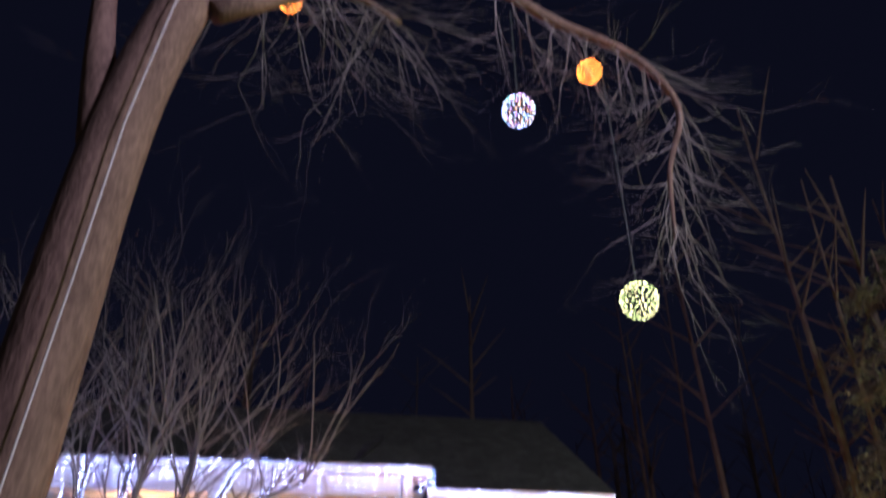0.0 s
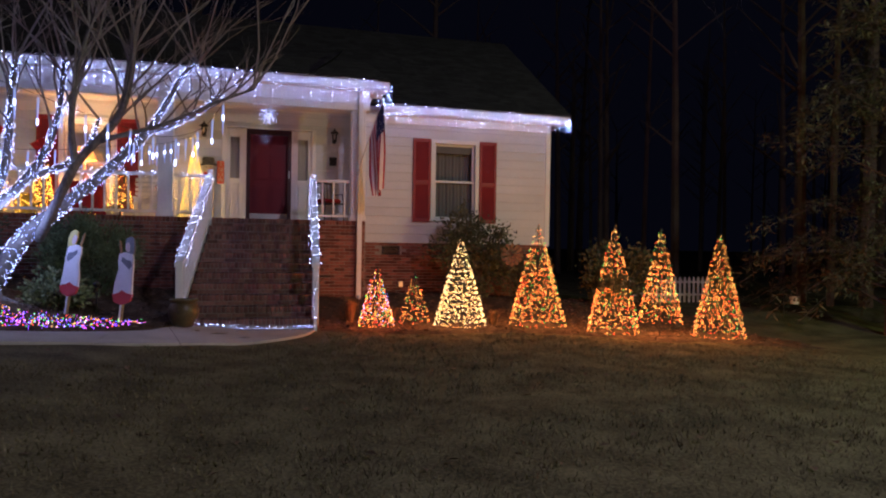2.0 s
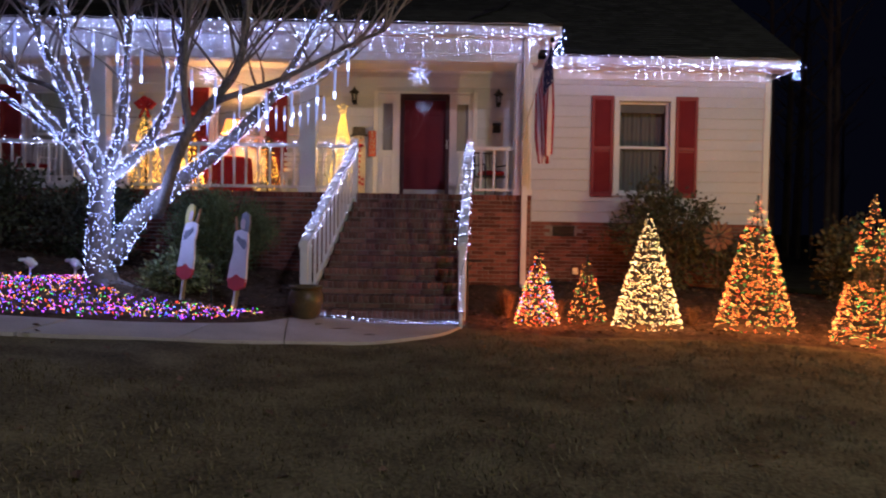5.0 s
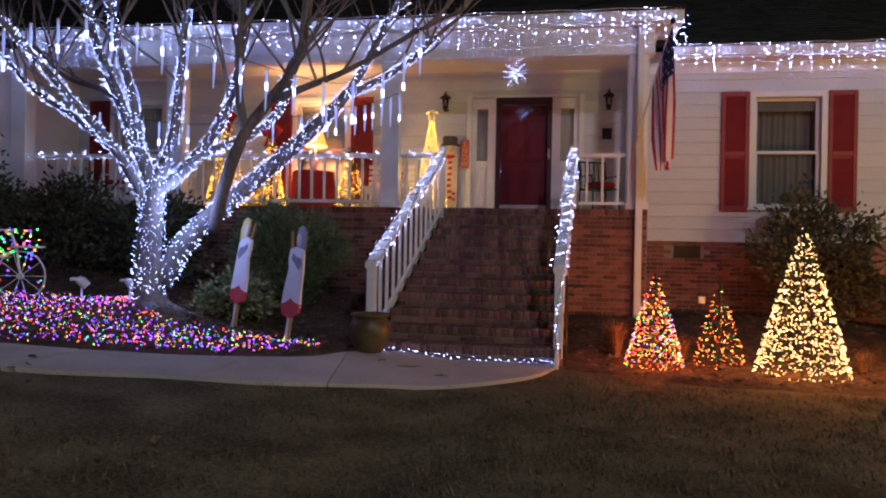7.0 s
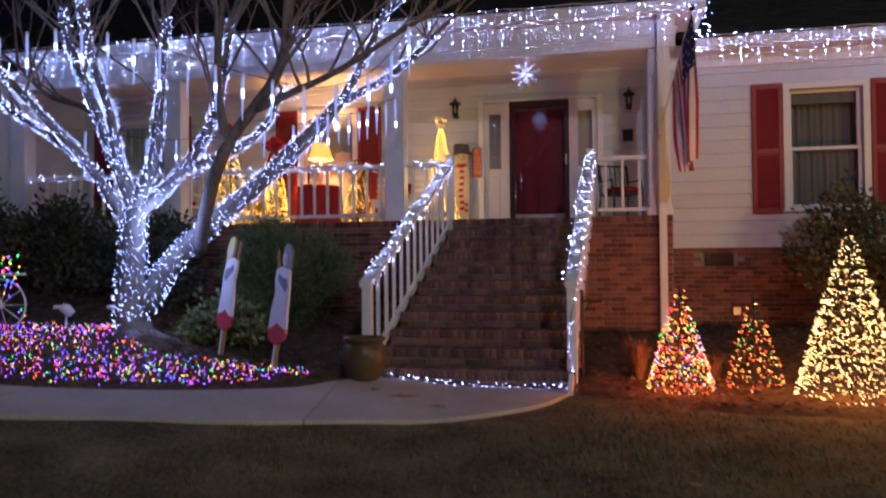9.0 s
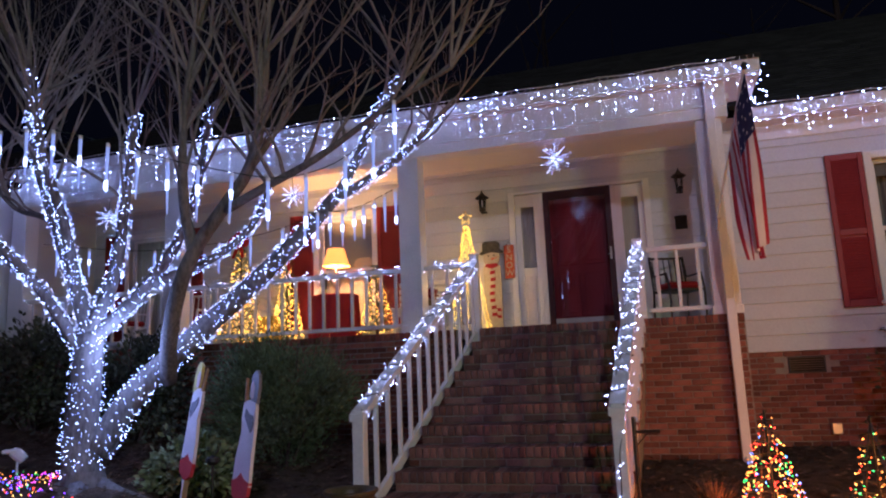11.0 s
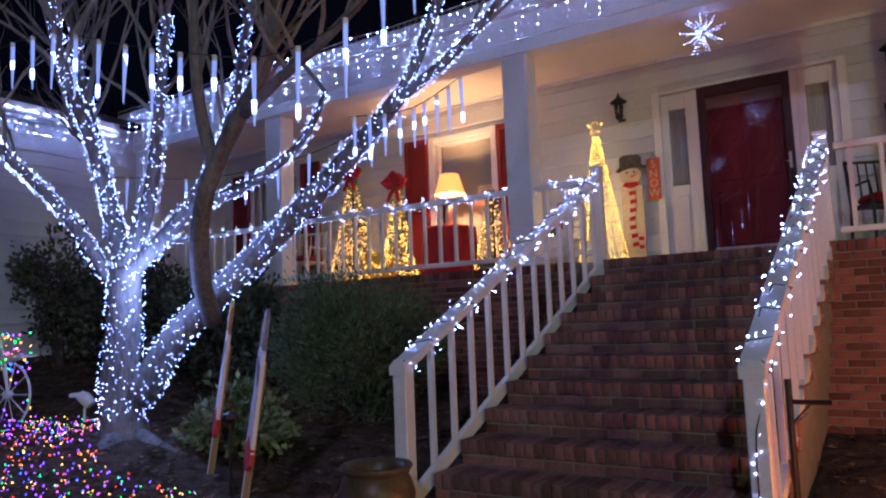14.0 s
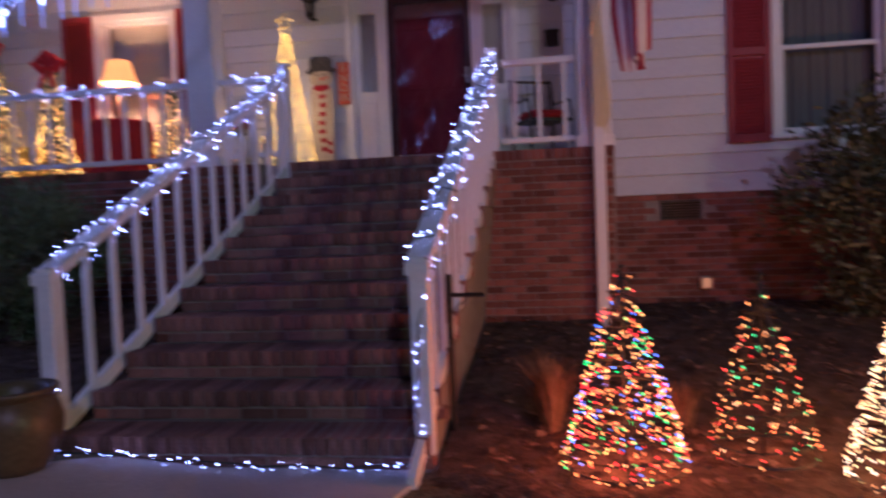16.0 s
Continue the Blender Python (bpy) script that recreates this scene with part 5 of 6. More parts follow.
def mini_tree(x, y, height, radius, count, bow, label):
    """A small artificial tree of needle sprays with warm lights."""
    t = thing("lit_porch_tree", x, y, PORCH_Z, label, "christmas tree", "lit porch trees")
    part("trunk", Build().tube([(0, 0, 0), (0, 0, height * 0.95)], [0.025, 0.006], 6), M_BARKDARK, t)
    lf, pts = Build(), []
    for k in range(1000):
        f = rt.random() ** 1.3
        a = rt.uniform(0, 6.28)
        R = radius * (1 - f) + 0.02
        r = R * rt.uniform(0.3, 1.0)
        p = Vector((r * math.cos(a), r * math.sin(a), 0.12 + (height - 0.14) * f))
        d = Vector((math.cos(a), math.sin(a), rt.uniform(-0.3, 0.5))).normalized()
        lf.leaf(p, d, Vector((0, 0, 1)), 0.09, 0.012)
    part("needle_mass", lf, M_JUNIPER, t)
    for k in range(count):
        f = 1 - math.sqrt(rt.random())
        a = rt.uniform(0, 6.28)
        r = radius * (1 - f) + 0.03
        pts.append((r * math.cos(a), r * math.sin(a), 0.1 + (height - 0.12) * f))
    part("bulb_string", Build().bulbs(pts, 0.0078), E_WARM, t)
    if bow:
        b = Build()
        for s in (-1, 1):
            b.tube([(0, -0.03, height), (s * 0.10, -0.06, height + 0.10), (s * 0.17, -0.06, height + 0.05), (s * 0.10, -0.05, height - 0.03), (0, -0.03, height)], [0.025, 0.05, 0.06, 0.05, 0.025], 7)
            b.tube([(0, -0.03, height + 0.02), (s * 0.05, -0.05, height + 0.13), (s * 0.02, -0.07, height + 0.17), (0, -0.05, height + 0.03)], [0.02, 0.045, 0.045, 0.02], 6)
            b.tube([(0, -0.03, height), (s * 0.05, -0.07, height - 0.12), (s * 0.09, -0.10, height - 0.25)], [0.02, 0.03, 0.022], 5)
        part("bow", b, M_BOW, t, "large red cloth bow")


mini_tree(-4.85, -0.5, 1.66, 0.34, 560, True, "lit artificial tree with a red bow on top")
mini_tree(-3.92, -0.68, 1.36, 0.22, 560, True, "slim lit artificial tree with a red bow")
mini_tree(-2.5, -0.55, 1.12, 0.25, 190, False, "small lit artificial tree beside the red table")

table = thing("round_table", -3.2, -0.5, PORCH_Z, "round table under a floor-length red cloth", "table")
n = 48
prof = [(0.0, 0.70), (0.34, 0.70), (0.36, 0.69), (0.365, 0.66), (0.38, 0.4), (0.40, 0.03)]
cl = Build()
for j, (r, z) in enumerate(prof):
    for k in range(n):
        a = 2 * math.pi * k / n
        rr = r * (1 + (0.06 * max(0, j - 2) / 3) * math.sin(9 * a + j * 0.2))
        cl.v.append((rr * math.cos(a), rr * math.sin(a), z))
cl.f = [(i * n + k, i * n + (k + 1) % n, (i + 1) * n + (k + 1) % n, (i + 1) * n + k) for i in range(len(prof) - 1) for k in range(n)]
part("tablecloth", cl, M_REDCLOTH, table, smooth=True)
part("pedestal", Build().lathe([(0.2, 0.0), (0.19, 0.03), (0.04, 0.06), (0.035, 0.6), (0.3, 0.65), (0.3, 0.68), (0.0, 0.68)], 16), M_RAWWOOD, table)
tl = thing("table_lamp", -3.2, -0.45, PORCH_Z + 0.70, "lit table lamp with cream fabric shade", "lamp")
part("stem", Build().lathe([(0.0, 0.0), (0.09, 0.0), (0.09, 0.02), (0.03, 0.05), (0.055, 0.14), (0.06, 0.22), (0.025, 0.3), (0.012, 0.34), (0.012, 0.56), (0, 0.56)], 18), M_GOLDWOOD, tl, smooth=True)
part("shade", Build().lathe([(0.215, 0.46), (0.20, 0.49), (0.165, 0.60), (0.13, 0.73), (0.128, 0.73), (0.163, 0.60), (0.198, 0.49), (0.213, 0.46)], 28), E_SHADE, tl, "glowing cream shade", smooth=True)
lamp("table_lamp_bulb", "POINT", (-3.2, -0.45, PORCH_Z + 0.70 + 0.60), (0, 0, 0), 66, (1.0, 0.52, 0.14), 0.05)

gift = thing("lit_gift_box", -4.2, -0.75, PORCH_Z, "yellow wire-framed gift box glowing with lights", "gift box")
part("panels", Build().box(-0.16, 0.16, -0.14, 0.14, 0.01, 0.42, 0.01), surface("yellow_gauze", (0.55, 0.36, 0.03), (0.7, 0.48, 0.05), 0.8, 5, 60, 0.1), gift)
for sx in (-0.165, 0.165):
    for sy in (-0.145, 0.145):
        part("frame_rod", Build().tube([(sx, sy, 0), (sx, sy, 0.43)], 0.006, 4), M_GOLDWOOD, gift)
part("bulb_string", Build().bulbs([(rt.uniform(-0.17, 0.17), -0.15, rt.uniform(0, 0.43)) for k in range(40)], 0.009), E_GOLD, gift)
string_lights("floor_light_string", [(-4.6, -1.2, PORCH_Z + 0.02), (-3.9, -1.25, PORCH_Z + 0.02), (-3.2, -1.2, PORCH_Z + 0.02), (-2.3, -1.25, PORCH_Z + 0.02)], E_GOLD, "warm white light string lying on the porch floor", 0.07, 0.03)


def cone_tree(x, y, height, radius):
    t = thing("cone_light_tree", x, y, PORCH_Z, "tall gold cone light tree topped by a star", "light tree")
    part("pole", Build().tube([(0, 0, 0), (0, 0, height)], 0.008, 6), M_STEEL, t)
    part("base_ring", Build().tube([(radius * math.cos(a), radius * math.sin(a), 0.02) for a in (math.pi * k / 12 for k in range(25))], 0.008, 5), M_STEEL, t)
    pts = []
    for k in range(16):
        a = 2 * math.pi * k / 16
        e = Vector((radius * math.cos(a), radius * math.sin(a), 0.02))
        top = Vector((0.035 * math.cos(a), 0.035 * math.sin(a), height - 0.12))
        part("strand", Build().tube([e, top], 0.003, 3), M_WIRE, t)
        pts += [jitter(e.lerp(top, (i + 0.5) / 44), 0.006) for i in range(44)]
    part("bulb_string", Build().bulbs(pts, 0.0075), E_GOLD, t)
    out = []
    for k in range(10):
        r = 0.10 if k % 2 == 0 else 0.045
        a = math.pi / 2 + math.pi * k / 5
        out.append(Vector((r * math.cos(a), -0.01, height + r * math.sin(a))))
    st = part("star", Build().tube(out + out[:1], 0.008, 5), M_GOLDWOOD, t, "five-pointed star outlined in bulbs")
    part("star_bulb_string", Build().bulbs([jitter(p, 0.004) for p in along(out + out[:1], 0.016)], 0.008), E_GOLD, st)


cone_tree(-1.06, -0.58, 1.68, 0.30)
lamp("cone_tree_glow", "POINT", (-1.06, -0.58, PORCH_Z + 0.7), (0, 0, 0), 7, (1.0, 0.58, 0.16), 0.15)

# snowman board and sign
M_HAT = surface("worn_black_paint", (0.03, 0.03, 0.032), (0.10, 0.095, 0.09), 0.8, 9, 50, 0.2)
# White board paint, toned darker and yellower for the dim golden light on it.
M_SNOWMAN = surface("warm_dim_board_paint", (0.38, 0.33, 0.24), (0.52, 0.46, 0.35), 0.8, 5, 40, 0.2)
sm = thing("snowman_board", -0.80, -0.14, PORCH_Z, "tall painted wooden snowman with top hat and striped scarf", "decoration")
part("board", Build().plate([(-0.13, 0.0), (0.13, 0.0), (0.135, 0.98), (0.10, 1.03), (-0.10, 1.03), (-0.135, 0.98)], -0.015, 0.015), M_SNOWMAN, sm)
head = [(0.125 * math.cos(a), 1.12 + 0.125 * math.sin(a)) for a in (2 * math.pi * k / 20 for k in range(20))]
part("head", Build().plate(head, -0.024, 0.012), M_SNOWMAN, sm)
part("hat", Build().plate([(-0.18, 1.20), (-0.16, 1.18), (0.0, 1.21), (0.17, 1.19), (0.19, 1.22), (0.13, 1.25), (0.13, 1.345), (0.10, 1.37), (-0.09, 1.38), (-0.13, 1.35), (-0.13, 1.24)], -0.03, 0.014), M_HAT, sm, "black painted top hat")
part("nose", Build().plate([(0.0, 1.12), (0.0, 1.09), (0.11, 1.135)], -0.034, -0.02), M_ORANGE, sm)
for ex in (-0.045, 0.045):
    part("eye", Build().plate([(ex + 0.012 * math.cos(a), 1.16 + 0.014 * math.sin(a)) for a in (math.pi * k / 4 for k in range(8))], -0.03, -0.02), M_BLACK, sm)
for i in range(15):
    z = 0.98 - i * 0.052
    x = 0.0 + 0.012 * math.sin(i * 0.6)
    part("scarf_stripe", Build().plate([(x - 0.038, z), (x + 0.038, z + 0.008), (x + 0.038, z - 0.042), (x - 0.038, z - 0.05)], -0.027, -0.016), M_REDCLOTH if i % 2 else M_SNOWMAN, sm)
for i in range(5):
    z = 0.42 - i * 0.05
    part("scarf_stripe", Build().plate([(0.045, z), (0.105, z), (0.115, z - 0.044), (0.055, z - 0.044)], -0.025, -0.016), M_REDCLOTH if i % 2 else M_SNOWMAN, sm)
part("scarf", Build().plate([(-0.10, 1.0), (-0.08, 1.04), (0.08, 1.04), (0.10, 1.0), (0.0, 0.96)], -0.03, -0.016), M_REDCLOTH, sm)
sg = thing("snow_sign", -0.545, -0.075, 2.68, "orange-red wooden sign lettered SNOW downwards", "sign")
part("board", Build().box(-0.075, 0.075, -0.012, 0.012, 0.0, 0.50, 0.006), M_ORANGE, sg)
part("hanger", Build().tube([(-0.05, 0, 0.49), (0.0, 0, 0.56), (0.05, 0, 0.49)], 0.004, 4), M_BLACK, sg)
for i, ch in enumerate("SNOW"):
    cu = bpy.data.curves.new("letter", "FONT")
    cu.body, cu.size, cu.align_x, cu.extrude = ch, 0.135, "CENTER", 0.003
    tmp = new("letter", cu)
    me = bpy.data.meshes.new_from_object(tmp.evaluated_get(bpy.context.evaluated_depsgraph_get()))
    bpy.data.objects.remove(tmp)
    me.materials.clear()
    me.materials.append(M_GOLDWOOD)
    part("letter", me, M_GOLDWOOD, sg, "cream letter", m=pose(0, -0.017, 0.385 - i * 0.117, 90, 0, 0))


def sconce(x):
    s = thing("wall_lantern", x, -0.03, 3.72, "black carriage-style wall lantern, unlit", "lantern", "wall lanterns")
    part("backplate", Build().lathe([(0.0, -0.012), (0.045, -0.012), (0.05, 0.0), (0.05, 0.012)], 14).tube([(0, 0.0, 0.0), (0, -0.08, -0.03), (0, -0.11, 0.03)], 0.012, 6), M_BLACK, s)
    cage = Build()
    for k in range(6):
        a = math.pi * k / 3
        cage.tube([(0.045 * math.cos(a), -0.11 + 0.045 * math.sin(a), 0.05), (0.062 * math.cos(a), -0.11 + 0.062 * math.sin(a), 0.21)], 0.005, 4)
    part("cage", cage, M_BLACK, s)
    p = part("glass", Build().lathe([(0.038, 0.05), (0.055, 0.21)], 12, (0, -0.11, 0)), M_GLASS, s)
    p.visible_shadow = False
    part("bulb", Build().lathe([(0.0, 0.07), (0.012, 0.08), (0.016, 0.12), (0.008, 0.16), (0, 0.165)], 8, (0, -0.11, 0)), M_WHITE, s)
    part("roof", Build().lathe([(0.105, 0.205), (0.10, 0.215), (0.055, 0.25), (0.03, 0.27), (0.012, 0.30), (0.008, 0.33), (0.0, 0.335)], 12, (0, -0.11, 0)), M_BLACK, s)
    part("base_cup", Build().lathe([(0.0, -0.02), (0.03, -0.01), (0.055, 0.03), (0.05, 0.05), (0, 0.05)], 12, (0, -0.11, 0)), M_BLACK, s)


sconce(-0.90)
sconce(1.95)
mb = thing("wall_mailbox", 1.93, -0.03, 3.19, "small black metal wall box beside the door", "box")
part("body", Build().box(-0.08, 0.08, -0.05, 0.0, 0.0, 0.18, 0.006), M_BLACK, mb)
part("lid", Build().box(-0.085, 0.085, -0.058, 0.0, 0.15, 0.19, 0.006), M_BLACK, mb)

bench = thing("porch_bench", -1.85, -0.35, PORCH_Z, "white wooden porch bench", "bench")
part("seat", Build().box(-0.42, 0.42, -0.22, 0.2, 0.40, 0.44, 0.006), M_WHITE, bench)
part("apron", Build().box(-0.40, 0.40, -0.2, -0.18, 0.3, 0.40, 0.004), M_WHITE, bench)
for sx in (-0.38, 0.38):
    for sy in (-0.18, 0.16):
        part("leg", Build().box(sx - 0.025, sx + 0.025, sy - 0.025, sy + 0.025, 0, 0.4, 0.004), M_WHITE, bench)
for i in range(4):
    part("back_slat", Build().box(-0.42, 0.42, 0.17, 0.2, 0.48 + i * 0.1, 0.55 + i * 0.1, 0.004), M_WHITE, bench)
pn = thing("red_poinsettia", -1.72, -0.4, PORCH_Z + 0.44, "potted red poinsettia on the bench", "plant")
part("pot", Build().lathe([(0, 0), (0.06, 0), (0.075, 0.1), (0.08, 0.1), (0.07, 0.095), (0, 0.09)], 14), M_POT, pn)
lf = Build()
for k in range(140):
    a = rt.uniform(0, 6.28)
    d = Vector((math.cos(a), math.sin(a), rt.uniform(0, 0.8))).normalized()
    lf.leaf(Vector((0.05 * math.cos(a), 0.05 * math.sin(a), rt.uniform(0.1, 0.22))), d, Vector((0, 0, 1)), 0.1, 0.03)
part("leaf_mass", lf, M_REDCLOTH, pn)


def porch_chair(x, y, rz, frame_mat, label):
    c = thing("porch_chair", x, y, PORCH_Z, label, "chair", "porch chairs", rz)
    for sx in (-0.24, 0.24):
        part("side_frame", Build().tube([(sx, -0.25, 0.0), (sx, -0.26, 0.42), (sx, -0.2, 0.62), (sx, 0.2, 0.62), (sx, 0.26, 0.9)], 0.014, 6).tube([(sx, 0.25, 0.0), (sx, 0.2, 0.42), (sx, 0.27, 0.9)], 0.014, 6), frame_mat, c)
    part("seat", Build().box(-0.24, 0.24, -0.24, 0.22, 0.39, 0.42, 0.006), frame_mat, c)
    for i in range(6):
        part("back_slat", Build().tube([(-0.2 + 0.08 * i, 0.22, 0.42), (-0.2 + 0.08 * i, 0.27, 0.88)], 0.009, 5), frame_mat, c)
    part("top_rail", Build().tube([(-0.25, 0.265, 0.88), (0.25, 0.265, 0.88)], 0.016, 6), frame_mat, c)
    cu = thing("chair_cushion", x, y, PORCH_Z + 0.42, "plump red seat cushion on a porch chair", "cushion", "chair cushions", rz)
    part("pad", Build().box(-0.21, 0.21, -0.22, 0.16, 0.0, 0.09, 0.035), M_REDCLOTH, cu)


porch_chair(1.78, -0.55, 25, M_BLACK, "dark metal porch chair with red cushion")
porch_chair(-6.9, -0.6, -10, M_WHITE, "white porch chair with red cushion")
porch_chair(-5.75, -0.6, 10, M_WHITE, "white porch chair with red cushion")

# flag on a bracket
FB, FT = Vector((2.22, -1.94, 2.87)), Vector((2.515, -3.2, 4.20))
fl = thing("house_flag", *FB, "striped flag hanging from a pole on the porch column", "flag")
part("bracket", Build().tube([(0, 0.0, -0.05), (0, -0.02, -0.05), (0.02, -0.08, 0.06)], 0.025, 8), M_STEEL, fl)
part("pole", Build().tube([(0, 0, 0), FT - FB], 0.013, 8), M_WHITE, fl)
part("finial", Build().lathe([(0, -0.04), (0.03, -0.025), (0.036, 0.01), (0.02, 0.04), (0, 0.045)], 12, tuple(FT - FB)), M_BLACK, fl)
U, V = 39, 60
fb, fm = Build(), []
d = (FB - FT).normalized()
for j in range(V + 1):
    v = j / V
    for i in range(U + 1):
        u = i / U
        top = (FT - FB) + d * (0.05 + 0.92 * u)
        low = Vector((2.59 - 0.13 * u, -2.78 + 0.1 * u, 2.50 - 0.16 * math.sin(1.9 * u))) - FB
        g_ = v ** 1.25
        p = top.lerp(low, g_)
        p.z = top.z + (low.z - top.z) * v
        fold = math.sin(u * 9.0 + v * 1.6 + 1.0) * 0.05 + math.sin(u * 23 + 1.3 - v) * 0.018
        fb.v.append(tuple(p + Vector((fold * (0.15 + 0.85 * min(1, 1.7 * v)), 0.6 * fold * math.cos(u * 7) * v, -0.05 * math.sin(math.pi * v) * u))))
for j in range(V):
    for i in range(U):
        a = j * (U + 1) + i
        fb.f.append((a, a + 1, a + U + 2, a + U + 1))
        if i < 16 and j < 20:
            fm.append(1 if i % 4 == 2 and j % 5 == 2 + (i % 8 == 2) else 2)
        else:
            fm.append(0 if (i // 3) % 2 == 0 else 1)
me = fb.mesh("cloth", True)
for m in (M_REDSTRIPE, M_WHITESTRIPE, M_BLUECLOTH):
    me.materials.append(m)
me.polygons.foreach_set("material_index", fm)
part("cloth", me, None, fl)

# fittings on the brick
vent = thing("foundation_vent", 3.19, WING_Y + 0.0, 1.26, "dark louvred metal foundation vent", "vent")
part("frame", Build().box(-0.205, 0.205, -0.008, 0.03, -0.1, -0.085).box(-0.205, 0.205, -0.008, 0.03, 0.085, 0.1).box(-0.205, -0.19, -0.008, 0.03, -0.085, 0.085).box(0.19, 0.205, -0.008, 0.03, -0.085, 0.085), M_BLACK, vent)
for i in range(6):
    part("slat", Build().add([(-0.19, 0.0, -0.08 + i * 0.028), (0.19, 0.0, -0.08 + i * 0.028), (0.19, 0.02, -0.058 + i * 0.028), (-0.19, 0.02, -0.058 + i * 0.028)], [(0, 1, 2, 3)]), M_BLACK, vent)
ob = thing("outlet_box", 3.42, WING_Y - 0.0, 0.43, "grey weatherproof outlet box on the brick", "outlet")
part("cover", Build().box(-0.06, 0.06, -0.06, 0.005, 0, 0.13, 0.012), M_STEEL, ob)
hk = thing("pipe_bracket", 1.22, -4.32, 0.63, "dark iron pipe with a side handle by the rail", "pipe")
part("pipe", Build().tube([(0, 0, -0.66), (0, 0, 0.32)], 0.018, 8), M_BLACK, hk)
part("handle", Build().tube([(0, 0, 0.2), (0.2, 0.0, 0.2)], 0.014, 6).tube([(0.0, 0, 0.08), (0.1, 0, 0.19)], 0.006, 5), M_BLACK, hk)

# ---- large tree by the lawn, hanging light balls ----
bt = thing("large_tree", -1.75, -13.3, ground_z(-1.75, -13.3), "large leaning tree with grey-brown bark", "tree")
O = Vector((-1.75, -13.3, ground_z(-1.75, -13.3)))
wood, twigs = Build(), Build()
limb([(-1.64, -13.3, -0.1), (-1.57, -13.3, 1.0), (-1.50, -13.3, 2.0), (-1.46, -13.3, 2.9), (-1.42, -13.3, 3.9), (-1.33, -13.28, 4.8), (-1.1, -13.2, 6.0), (-0.7, -13.1, 7.4)], 0.215, 0.175, False, 16)
limb([(-1.50, -13.3, 4.1), (-1.62, -13.28, 4.7), (-1.72, -13.25, 5.3), (-1.86, -13.2, 6.4)], 0.12, 0.06, False, 9)
wood.lathe([(0.46, -0.06), (0.37, 0.06), (0.25, 0.25), (0.212, 0.5)], 14, (0.12, 0, 0))
arm, _ = limb([(-1.0, -13.25, 5.4), (0.2, -12.6, 6.9), (1.4, -11.9, 7.9), (2.4, -11.6, 7.8), (3.32, -11.6, 7.43), (3.77, -11.6, 6.73), (3.5, -11.6, 5.83), (3.4, -11.6, 4.98)], 0.09, 0.018, False, 8)
arm2, _ = limb([(-0.9, -13.2, 5.8), (-0.8, -12.6, 7.0), (-0.3, -11.9, 7.6), (0.6, -11.4, 7.6)], 0.07, 0.03, False, 8)
for ln, c, le in ((arm, 70, 1.3), (arm2, 46, 1.6)):
    for k in range(c):
        i = min(int(len(ln) * (0.3 + 0.7 * k / c)), len(ln) - 2)
        twig(ln[i], (rt.uniform(-0.7, 0.9), rt.uniform(-0.3, 0.7), rt.uniform(-1.1, -0.1)), le * rt.uniform(0.6, 1.1), 0.006, 2)
part("trunk", wood, M_BARKDARK, bt, smooth=True)
part("crown", twigs, M_TWIG, bt)


def light_ball(p, r, mat, top, label):
    b = thing("hanging_light_ball", *p, label, "light ball", "hanging light balls")
    cage = Build()
    for k in range(6):
        a = math.pi * k / 6
        cage.tube([(r * math.cos(a) * math.cos(t), r * math.sin(a) * math.cos(t), r * math.sin(t)) for t in (2 * math.pi * i / 20 for i in range(21))], 0.003, 3)
    part("wire_sphere", cage, M_WIRE, b)
    pts = []
    for k in range(130):
        z = 1 - 2 * (k + 0.5) / 130
        a = k * 2.39996
        pts.append((r * math.sqrt(1 - z * z) * math.cos(a), r * math.sqrt(1 - z * z) * math.sin(a), r * z))
    part("bulb_string", Build().bulbs(pts, 0.009), mat, b)
    part("hanger", Build().tube([(0, 0, r), (0, 0, top)], 0.006, 4), M_WIRE, b)


light_ball((1.85, -11.6, 6.354), 0.17, E_CANDY, 1.5, "hanging wire ball of mixed-colour lights")
light_ball((2.737, -11.6, 7.08), 0.135, E_ORANGE, 0.6, "hanging wire ball of orange lights")
light_ball((2.887, -11.6, 4.24), 0.175, E_LIME, 3.0, "hanging wire ball of pale green lights")
light_ball((-0.63, -11.6, 7.468), 0.13, E_ORANGE, 0.6, "hanging wire ball of orange lights")

rope = thing("tree_light_cord", -1.40, -13.58, 1.2, "thin pale cord running up the large tree trunk", "cord")
part("cable", Build().tube([(-0.02, 0.0, 0.0), (0.0, 0.0, 0.8), (0.05, 0.03, 1.9), (0.1, 0.02, 2.9), (0.2, 0.04, 3.9), (0.36, 0.14, 5.0)], 0.006, 5), M_FENCE, rope)
wire = thing("service_cable", 1.25, -1.9, 4.84, "dark overhead cable rising from the porch roof", "cable")
part("cable", Build().tube(spline([(0, 0, 0), (1.5, 5.2, 2.2), (5.5, 20, 9.3)], 8), 0.016, 6), M_BLACK, wire)

# ---- yard edge: fence, bucket, spinner ----
fence = thing("picket_fence", 10.0, 0.1, ground_z(10.0, 0.1), "white picket fence beside the house", "fence")
for z in (0.16, 0.5):
    part("rail", Build().box(-0.45, 2.2, 0.0, 0.03, z, z + 0.06), M_FENCE, fence)
me = Build().plate([(-0.035, -0.25), (0.035, -0.25), (0.035, 0.62), (0, 0.68), (-0.035, 0.62)], -0.018, -0.001).mesh("picket")
me.materials.append(M_FENCE)
for i in range(19):
    part("picket", me, None, fence, m=pose(-0.4 + i * 0.14, 0, 0))
bk = thing("hanging_bucket", 12.2, -3.0, ground_z(12.2, -3), "small white bucket hung on a dark hook", "bucket")
